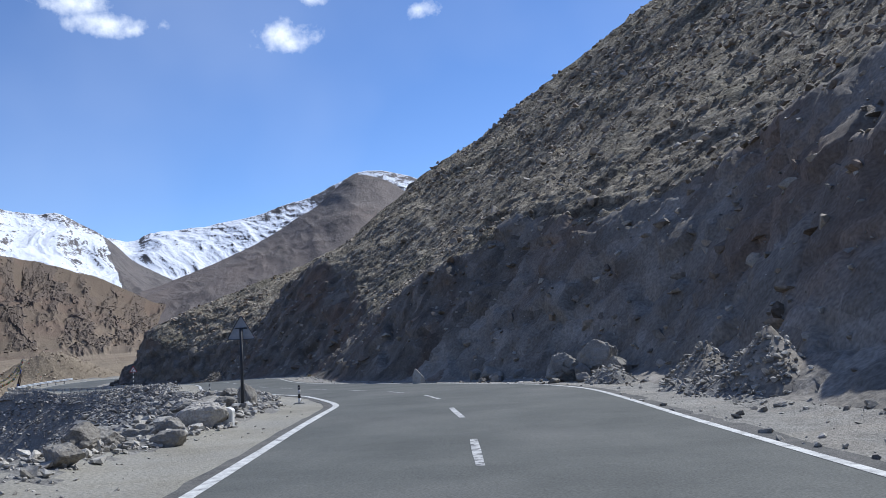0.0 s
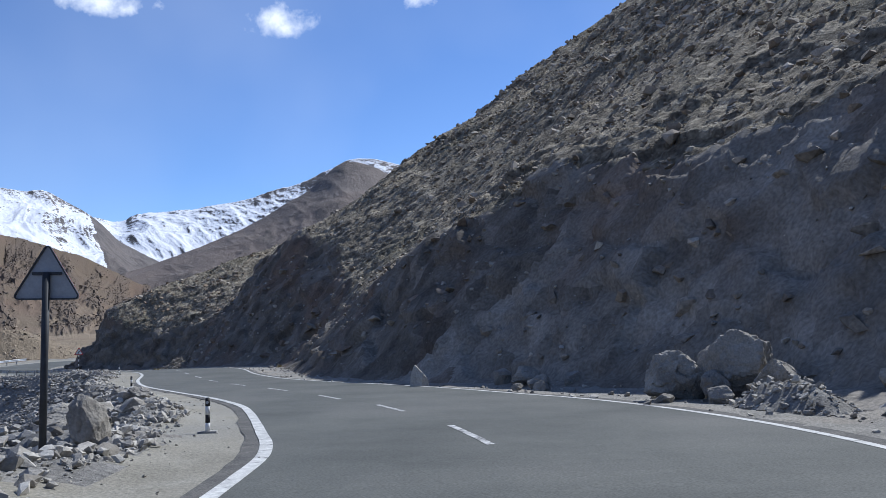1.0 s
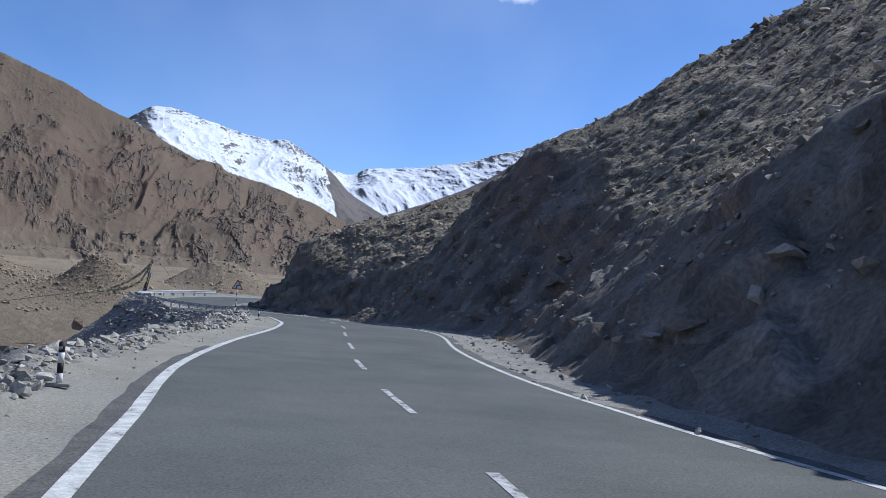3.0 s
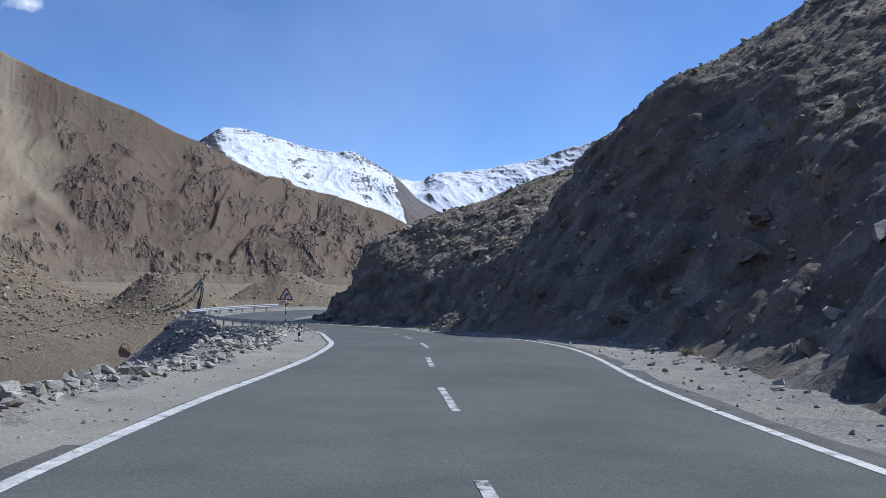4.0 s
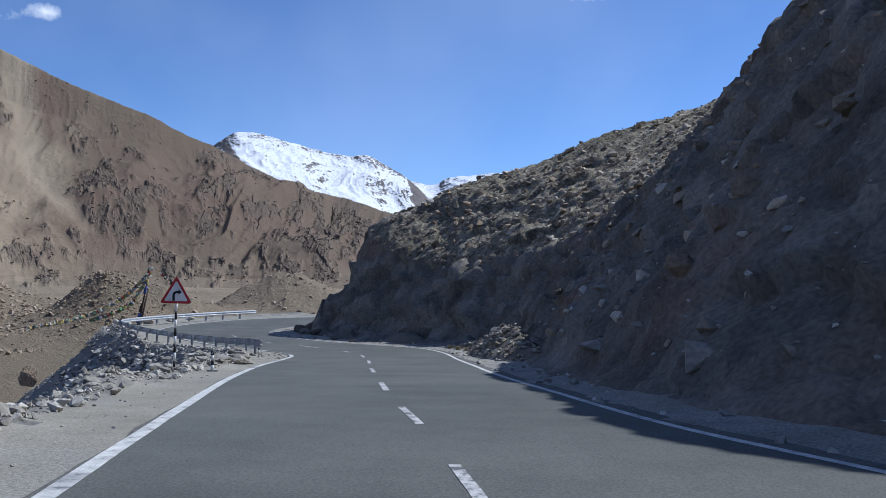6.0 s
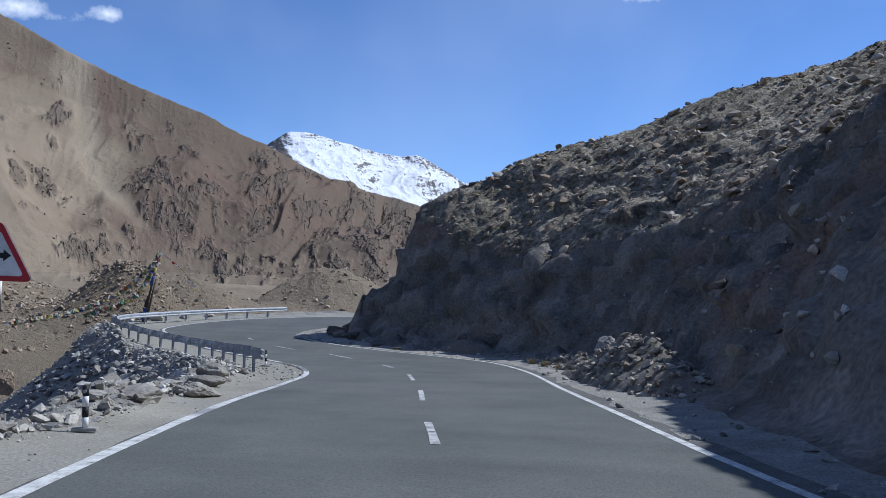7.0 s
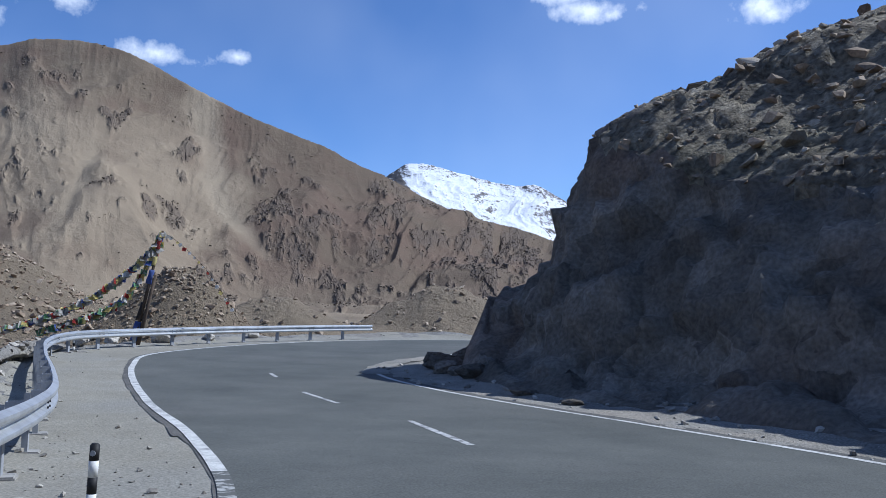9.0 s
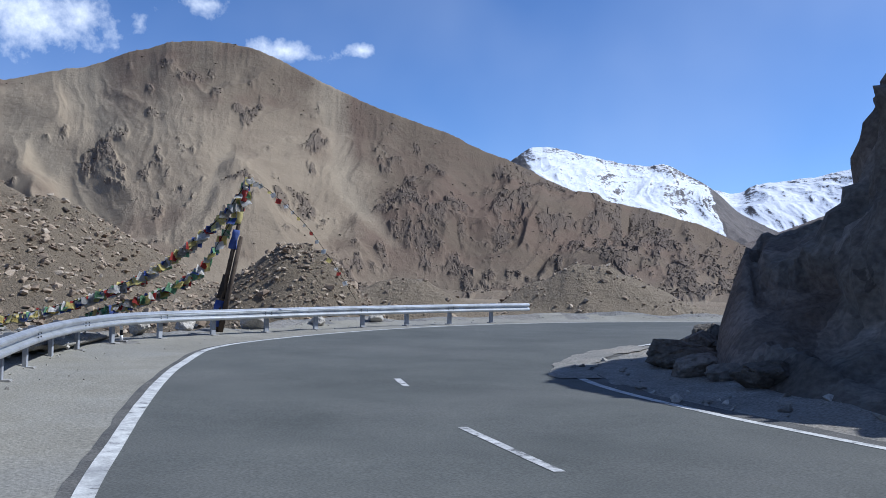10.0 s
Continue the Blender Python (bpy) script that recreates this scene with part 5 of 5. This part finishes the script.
# ---- triangular road signs ----
def triangle(bm, side, thick, m, hole=0.0, corner=0.045):
    """A plate with rounded corners, point up, in the x-z plane; with hole, only its rim."""
    h = side * math.sqrt(3) / 2

    def outline(s, c):
        hh = s * math.sqrt(3) / 2
        corners = [Vector((-s / 2, 0, -hh / 3)), Vector((s / 2, 0, -hh / 3)), Vector((0, 0, 2 * hh / 3))]
        pts = []
        for i, p in enumerate(corners):
            inner = p * (1 - 2 * c / (hh * 2 / 3))
            base = math.atan2(p.z, p.x)
            for k in range(5):
                a = base + radians(-60 + 30 * k)
                pts.append(inner + Vector((math.cos(a), 0, math.sin(a))) * c)
        return pts

    o = outline(side, corner)
    if hole:
        i = outline(side - hole, corner * 0.6)
        rings = [[bm.verts.new(m @ (p + Vector((0, y, 0)))) for p in ring] for ring in (o, i) for y in (-thick / 2, thick / 2)]
        n = len(o)
        for k in range(n):
            j = (k + 1) % n
            a, b, c, d = rings
            for q in ((a[k], a[j], c[j], c[k]), (b[j], b[k], d[k], d[j]), (a[j], a[k], b[k], b[j]), (c[k], c[j], d[j], d[k])):
                bm.faces.new(q)
    else:
        f = [bm.verts.new(m @ (p + Vector((0, -thick / 2, 0)))) for p in o]
        g = [bm.verts.new(m @ (p + Vector((0, thick / 2, 0)))) for p in o]
        bm.faces.new(f)
        bm.faces.new(g[::-1])
        for k in range(len(o)):
            j = (k + 1) % len(o)
            bm.faces.new((f[j], f[k], g[k], g[j]))
    bmesh.ops.recalc_face_normals(bm, faces=bm.faces)
    return bm


def arrow(bm, m, thick=0.004):
    """A bent arrow that turns to the right."""
    pts = []
    for k in range(9):                                  # outer bend
        a = radians(180 - 90 * k / 8)
        pts.append((0.02 + 0.115 * math.cos(a), 0.02 + 0.115 * math.sin(a)))
    outer = [(-0.095, -0.13)] + pts + [(0.06, 0.135), (0.06, 0.175), (0.15, 0.105), (0.06, 0.035), (0.06, 0.07)]
    inner = []
    for k in range(9):
        a = radians(90 + 90 * k / 8)
        inner.append((0.02 + 0.05 * math.cos(a), 0.02 + 0.05 * math.sin(a)))
    ring = outer + inner + [(-0.03, -0.13)]
    f = [bm.verts.new(m @ Vector((x, -thick / 2, z))) for x, z in ring]
    g = [bm.verts.new(m @ Vector((x, thick / 2, z))) for x, z in ring]
    bm.faces.new(f)
    bm.faces.new(g[::-1])
    for k in range(len(ring)):
        j = (k + 1) % len(ring)
        bm.faces.new((f[j], f[k], g[k], g[j]))
    bmesh.ops.recalc_face_normals(bm, faces=bm.faces)
    return bm


def warning_sign(m, height, side, banded, label):
    sign = empty("warning_sign", m, label, "road sign")
    mid = height - side * math.sqrt(3) / 3
    up = Matrix.Translation((0, -0.045, mid))
    part("plate", triangle(bmesh.new(), side, 0.004, up), ALU, sign, "dull grey metal back of the plate")
    part("border", triangle(bmesh.new(), side, 0.004, Matrix.Translation((0, -0.051, mid)), side * 0.26), RED, sign, "red border")
    part("panel", triangle(bmesh.new(), side * 0.755, 0.004, Matrix.Translation((0, -0.0495, mid)), corner=0.03), WHITE, sign, "white reflective panel")
    if banded:
        part("arrow", arrow(bmesh.new(), Matrix.Translation((0, -0.0545, mid - 0.045)) @ Matrix.Scale(side / 0.85, 4)), BLACK, sign, "black arrow bending right")
    part("frame", triangle(bmesh.new(), side * 0.99, 0.024, Matrix.Translation((0, -0.028, mid)), 0.055), DARK_STEEL, sign, "dark angle-iron frame")
    part("bracket", box(bmesh.new(), side * 0.42, 0.02, 0.035, Matrix.Translation((0, -0.026, mid + side * 0.10)), 0.004), DARK_STEEL, sign)
    r = 0.032 if banded else 0.04
    low = mid - side * 0.28
    if banded:
        n = 8
        for k in range(n):
            z0, z1 = low * k / n, low * (k + 1) / n
            part("band", rod(bmesh.new(), r, r, z0, z1 - 0.0005, 14), BLACK if k % 2 == 0 else WHITE, sign, "", True)
        part("pole", rod(bmesh.new(), r * 0.98, r * 0.98, low, mid + side * 0.12, 14), WHITE, sign, "", True)
    else:
        part("pole", rod(bmesh.new(), r, r, -0.1, mid + side * 0.12, 14), DARK_STEEL, sign, "", True)
    part("footing", box(bmesh.new(), 0.34, 0.3, 0.1, Matrix.Translation((0, 0, 0.0)), 0.03), CONCRETE, sign, "rough concrete footing")
    return sign


warning_sign(pose(-5.34, 22.42, surface(LP, -5.34, 22.42) - 0.02, 0, -0.6, 188), 2.42, 0.76, False, "triangular warning sign seen from its dark back")
warning_sign(pose(-34.6, 95.35, surface(LP, -34.6, 95.35) - 0.02, 0, 0.8, 22), 2.44, 0.84, True, "triangular red-bordered sign with bent arrow on banded pole")


# ---- kilometre stone ----
def kilometre_stone(m):
    st = empty("kilometre_stone", m, "small white painted kilometre stone with a black numeral", "milestone")
    bm = bmesh.new()
    box(bm, 0.24, 0.13, 0.36, Matrix.Translation((0, 0, 0.18)), 0.02)
    bmesh.ops.create_cone(bm, cap_ends=True, segments=24, radius1=0.12, radius2=0.12, depth=0.128, matrix=pose(0, 0, 0.35, 90, 0, 0) @ Matrix.Diagonal((1, 0.55, 1, 1)))
    part("body", bm, WHITE, st)
    part("plinth", box(bmesh.new(), 0.34, 0.22, 0.08, Matrix.Translation((0, 0, 0.02)), 0.015), CONCRETE, st, "rough concrete plinth")
    cu = bpy.data.curves.new("numeral", "FONT")
    cu.body, cu.size, cu.extrude, cu.align_x, cu.align_y = "8", 0.2, 0.003, "CENTER", "CENTER"
    tmp = new("numeral_text", cu)
    bpy.context.view_layer.update()
    me = bpy.data.meshes.new_from_object(tmp.evaluated_get(bpy.context.evaluated_depsgraph_get()))
    me.name = "numeral"
    bpy.data.objects.remove(tmp)
    me.materials.clear()
    me.materials.append(BLACK)
    ob = new("numeral", me)
    ob.parent = st
    ob.matrix_local = pose(0, -0.069, 0.25, 90, 0, 0)
    tagged(ob, "black painted numeral 8")


kilometre_stone(pose(-4.45, 17.4, surface(LP, -4.45, 17.4) - 0.02, 0, 2, -14))

# ---- guardrail ----
RAIL = smooth_line([(-41.0, 110.3), (-42.0, 111.3), (-43.4, 112.8), (-47.3, 116.3), (-51.6, 119.4), (-56.5, 122.7), (-60.8, 125.8), (-63.9, 128.8), (-65.2, 131.8), (-65.4, 135), (-65.2, 138.5), (-64.6, 142.3), (-63.4, 146.6)], 0.25)
W_PROFILE = [(0.0, 0.155), (0.022, 0.14), (0.078, 0.112), (0.084, 0.085), (0.078, 0.06), (0.012, 0.02), (0.0, 0.0), (0.012, -0.02), (0.078, -0.06), (0.084, -0.085), (0.078, -0.112), (0.022, -0.14), (0.0, -0.155)]


def guardrail():
    rail = empty("guardrail", pose(*RAIL[0], 0), "galvanised steel crash barrier on steel posts round the bend", "guardrail")
    inv = rail.matrix_world.inverted()
    n = normals2(RAIL)
    gzr = np.array([surface(LP, x, y) for x, y in RAIL[::4]])
    g = np.convolve(np.pad(np.interp(np.arange(len(RAIL)), np.arange(0, len(RAIL), 4), gzr), 8, mode="edge"), np.ones(17) / 17, "valid")
    g = np.minimum(g, road_z(RAIL[:, 0], RAIL[:, 1]) + 0.06)
    seg = 16                                            # beams of four metres, lapped
    for k in range(0, len(RAIL) - 1, seg):
        a, b = k, min(k + seg, len(RAIL) - 1)
        idx = np.arange(a, b + 1)
        rows = []
        for i in idx:
            s = (i - a) / max(1, b - a)
            lap = 0.004 * (1 - s)
            rows.append([(RAIL[i, 0] + n[i, 0] * (o + lap), RAIL[i, 1] + n[i, 1] * (o + lap), g[i] + 0.60 + h) for o, h in W_PROFILE] )
        front = np.array(rows)
        back = front.copy()
        back[..., :2] -= n[idx][:, None] * 0.004
        V = np.vstack([front.reshape(-1, 3), back.reshape(-1, 3)])
        f = grid_faces(len(idx), len(W_PROFILE))
        F = np.vstack([f, f[:, ::-1] + len(V) // 2])
        m = len(W_PROFILE)
        rim = []
        h0 = len(V) // 2
        for i in range(len(idx) - 1):
            for j in (0, m - 1):
                p, q2 = i * m + j, (i + 1) * m + j
                rim.append((p, q2, q2 + h0, p + h0) if j else (q2, p, p + h0, q2 + h0))
        ob = mesh_object("beam", V - np.array(rail.location), np.vstack([F, np.array(rim)]), STEEL, False)
        ob.parent = rail
        # joint bolts
        for o, h in ((0.05, 0.03), (0.05, -0.03)):
            for dd in (0, 1):
                j = min(a + dd, len(RAIL) - 1)
                bolts = bmesh.new()
                rod(bolts, 0.014, 0.014, 0, 0.02, 8, inv @ (Matrix.Translation((RAIL[j, 0] + n[j, 0] * o, RAIL[j, 1] + n[j, 1] * o, g[j] + 0.6 + h)) @ pose(0, 0, 0, 90, 0, math.degrees(math.atan2(n[j, 1], n[j, 0])) + 90)))
                part("bolt", bolts, DARK_STEEL, ob)

    for k in range(1, len(RAIL), 8):
        yaw = math.degrees(math.atan2(n[k, 1], n[k, 0]))
        base = Matrix.Translation((RAIL[k, 0], RAIL[k, 1], g[k])) @ pose(0, 0, 0, 0, 0, yaw)
        bm = bmesh.new()                                # channel post
        box(bm, 0.006, 0.15, 1.05, inv @ base @ Matrix.Translation((-0.16, 0, 0.2)))
        box(bm, 0.07, 0.006, 1.05, inv @ base @ Matrix.Translation((-0.195, 0.072, 0.2)))
        box(bm, 0.07, 0.006, 1.05, inv @ base @ Matrix.Translation((-0.195, -0.072, 0.2)))
        post = part("post", bm, GREY_PAINT, rail)
        bm = bmesh.new()
        box(bm, 0.155, 0.006, 0.33, inv @ base @ Matrix.Translation((-0.078, 0.06, 0.6)))
        box(bm, 0.155, 0.006, 0.33, inv @ base @ Matrix.Translation((-0.078, -0.06, 0.6)))
        box(bm, 0.006, 0.12, 0.33, inv @ base @ Matrix.Translation((-0.152, 0, 0.6)))
        part("spacer", bm, GREY_PAINT, post)
        part("footing", box(bmesh.new(), 0.3, 0.26, 0.06, inv @ base @ Matrix.Translation((-0.17, 0, 0.0)), 0.015), CONCRETE, post)
    # flared end piece
    bm = bmesh.new()
    t = (RAIL[0] - RAIL[1]) / np.linalg.norm(RAIL[0] - RAIL[1])
    cols = []
    for s in np.linspace(0, 0.3, 7):
        k = 1 + 0.5 * s
        out_dir = -n[0] * (1.2 * s * s)
        cols.append([bm.verts.new(inv @ Vector((RAIL[0, 0] + t[0] * s + out_dir[0] + n[0, 0] * o, RAIL[0, 1] + t[1] * s + out_dir[1] + n[0, 1] * o, g[0] + 0.6 + h * k))) for o, h in W_PROFILE])
    for i in range(6):
        for j in range(len(W_PROFILE) - 1):
            bm.faces.new((cols[i][j], cols[i + 1][j], cols[i + 1][j + 1], cols[i][j + 1]))
    bmesh.ops.solidify(bm, geom=bm.faces, thickness=0.004)
    part("end_piece", bm, STEEL, rail, "flared fishtail end of the beam")


guardrail()

# ---- prayer flags ----
CLOTH = [cloth("blue_cloth", (0.14, 0.20, 0.50)), cloth("white_cloth", (0.78, 0.76, 0.72)), cloth("red_cloth", (0.55, 0.10, 0.085)), cloth("green_cloth", (0.28, 0.50, 0.30)), cloth("yellow_cloth", (0.85, 0.75, 0.34))]
COLOUR = ["blue", "white", "red", "green", "yellow"]


def flag_mesh(seed, mat):
    r = random.Random(seed)
    bm = bmesh.new()
    n = 5
    ph, curl = r.uniform(0, 6), r.uniform(0.25, 0.8)
    rows = []
    for i in range(n):
        rows.append([bm.verts.new(((j / (n - 1) - 0.5) * 1.0, 0.12 * math.sin(ph + j * 1.3 + i) * (i / (n - 1)) + curl * 0.35 * (i / (n - 1)) ** 2, -i / (n - 1) * (1 - 0.18 * curl))) for j in range(n)])
    for i in range(n - 1):
        for j in range(n - 1):
            bm.faces.new((rows[i][j], rows[i + 1][j], rows[i + 1][j + 1], rows[i][j + 1]))
    bmesh.ops.solidify(bm, geom=bm.faces, thickness=0.004)
    me = bpy.data.meshes.new("flag")
    bm.to_mesh(me)
    bm.free()
    me.materials.append(mat)
    me.polygons.foreach_set("use_smooth", [True] * len(me.polygons))
    return me


FLAGS = [[flag_mesh(10 * c + k, CLOTH[c]) for k in range(4)] for c in range(5)]


def flag_string(points, start, end, count, size, seed, label, colours=(0, 1, 2, 3, 4), thick=0.02):
    """A rope through points with small cloths between two fractions of its length."""
    L = smooth_line(points, 0.1)
    cu = bpy.data.curves.new("rope", "CURVE")
    cu.dimensions, cu.bevel_depth, cu.bevel_resolution = "3D", thick, 1
    sp = cu.splines.new("POLY")
    sp.points.add(len(L) - 1)
    o = Vector(points[0])
    for p, q in zip(sp.points, L):
        p.co = (*(Vector(q) - o), 1)
    string = empty("prayer_flag_string", Matrix.Translation(o), label, "flag string")
    tmp = new("rope_curve", cu)
    bpy.context.view_layer.update()
    me = bpy.data.meshes.new_from_object(tmp.evaluated_get(bpy.context.evaluated_depsgraph_get()))
    bpy.data.objects.remove(tmp)
    me.name = "rope"
    me.materials.clear()
    me.materials.append(ROPE)
    new("rope", me).parent = string
    r = random.Random(seed)
    for k in range(count):
        f = start + (end - start) * (k + r.uniform(-0.3, 0.3)) / count
        i = min(len(L) - 2, max(0, int(f * (len(L) - 1))))
        t = L[i + 1] - L[i]
        yaw = math.degrees(math.atan2(t[1], t[0]))
        c = colours[k % len(colours)]
        ob = new("flag", FLAGS[c][r.randrange(4)])
        ob.parent = string
        s = size * r.uniform(0.8, 1.3)
        ob.matrix_local = Matrix.Translation(Vector(L[i]) - o) @ pose(0, 0, 0, r.uniform(-35, 35), r.uniform(-25, 25), yaw + r.uniform(-40, 40)) @ Matrix.Scale(s, 4)
        tagged(ob, COLOUR[c] + " cloth flag")
    return string


def mast():
    """Two lashed leaning poles wrapped in cloth."""
    base, top = Vector((-66.35, 133.7, -5.75)), Vector((-65.75, 134.45, -0.85))
    m = empty("flag_mast", Matrix.Translation(base), "leaning weathered wooden mast wrapped in faded prayer cloths", "flag mast")
    up = (top - base).to_track_quat("Z", "Y").to_matrix().to_4x4()
    part("pole", rod(bmesh.new(), 0.085, 0.05, 0, (top - base).length, 10, up), WOOD, m, "", True)
    part("pole", rod(bmesh.new(), 0.09, 0.06, 0, 3.1, 10, Matrix.Translation((0.14, 0.1, 0)) @ up @ pose(0, 0, 0, 0, -1.5, 0)), WOOD, m, "", True)
    r = random.Random(3)
    for k, (z0, z1, c, wd) in enumerate([(0.3, 1.1, 0, 0.17), (1.15, 1.9, 1, 0.13), (2.7, 3.3, 0, 0.12), (3.5, 3.9, 4, 0.1), (4.2, 4.6, 2, 0.1), (4.55, 4.9, 1, 0.09)]):
        bm = bmesh.new()
        rod(bm, wd, wd * 0.8, z0, z1, 14, up @ Matrix.Translation((0.05 if z1 < 3 else 0, 0.03, 0)))
        bmesh.ops.subdivide_edges(bm, edges=[e for e in bm.edges if e.calc_length() > 0.2], cuts=4)
        for v in bm.verts:
            v.co += Vector((noise.noise(v.co * 7 + Vector((k, 0, 0))), noise.noise(v.co * 7 + Vector((0, k, 5))), 0)) * 0.055
        part("cloth", bm, CLOTH[c] if k != 1 else ROPE, m, ("blue", "dark", "blue", "yellow", "red", "white")[k] + " cloth wrapped round the mast", True)
    return m


mast()
TOP = (-65.75, 134.45, -0.9)
flag_string([TOP, (-66.15, 133.9, -1.95), (-66.8, 133.1, -2.95), (-67.7, 132.0, -3.95), (-69.0, 130.4, -4.8), (-70.6, 128.5, -5.35), (-75.0, 123.0, -6.6), (-82, 113, -8.6)], 0.0, 0.33, 230, 0.25, 21, "rope of small coloured prayer flags slanting down from the mast", (4, 1, 1, 3, 1, 0, 4, 1, 1, 2, 4, 1))
flag_string([(-65.8, 134.4, -1.3), (-66.2, 133.9, -2.6), (-66.6, 133.3, -3.7), (-67.4, 132.3, -4.45), (-68.6, 130.8, -5.1)], 0.0, 1.0, 85, 0.25, 22, "second rope of faded prayer flags below the first", (3, 4, 1, 3, 1, 2, 4, 1, 0), 0.015)
flag_string([TOP, (-65.3, 135.0, -1.35), (-64.65, 135.8, -2.3), (-64.2, 136.5, -3.4), (-63.9, 137.3, -4.6)], 0.05, 0.98, 16, 0.13, 23, "thin line of small whitish flags running to the rail", (1, 1, 4, 1, 2), 0.009)
put_boulders([(-66.2, 131.0, 0.75, 0.55, 0.7, 20), (-65.6, 129.0, 1.0, 0.8, 0.75, 70), (-66.7, 133.0, 0.8, 0.7, 0.7, 120), (-66.9, 135.6, 1.1, 0.7, 0.6, 40), (-66.6, 138.2, 0.7, 0.5, 0.45, 10), (-66.5, 141.0, 0.8, 0.5, 0.4, 90)], LP, PALE_STONE, "pale stone lying behind the guardrail", "stones behind the guardrail")


# ---- dry tufts at the foot of the bank ----
def dry_tuft(x, y, seed):
    r = random.Random(seed)
    z = surface(SR, x, y)
    tuft = empty("dry_shrub", Matrix.Translation((x, y, z)), "dry straw-coloured tuft growing at the roadside", "shrub", "dry tufts")
    bm = bmesh.new()
    for _ in range(130):
        a, lean, h = r.uniform(0, 6.283), r.uniform(0.1, 0.9), r.uniform(0.12, 0.34)
        d = Vector((math.cos(a) * lean, math.sin(a) * lean, 1)).normalized()
        side = d.cross(Vector((0, 0, 1))).normalized() * 0.006
        base = Vector((r.gauss(0, 0.07), r.gauss(0, 0.07), -0.02))
        mid, tip = base + d * h * 0.55, base + d * h + Vector((d.x, d.y, -0.3)) * h * 0.25
        v = [bm.verts.new(p) for p in (base - side, base + side, mid + side, mid - side, tip)]
        bm.faces.new(v[:4])
        bm.faces.new((v[3], v[2], v[4]))
    part("blades", bm, STRAW, tuft)


STRAW = plain("dry_straw", (0.30, 0.25, 0.13), 0.95, 0, 30, 0.2)
for k, (x, y) in enumerate([(-34.6, 119.2), (-33.7, 117.9), (-29.6, 111.9), (-35.4, 120.3), (-11.9, 74.2)]):
    dry_tuft(x, y, k)
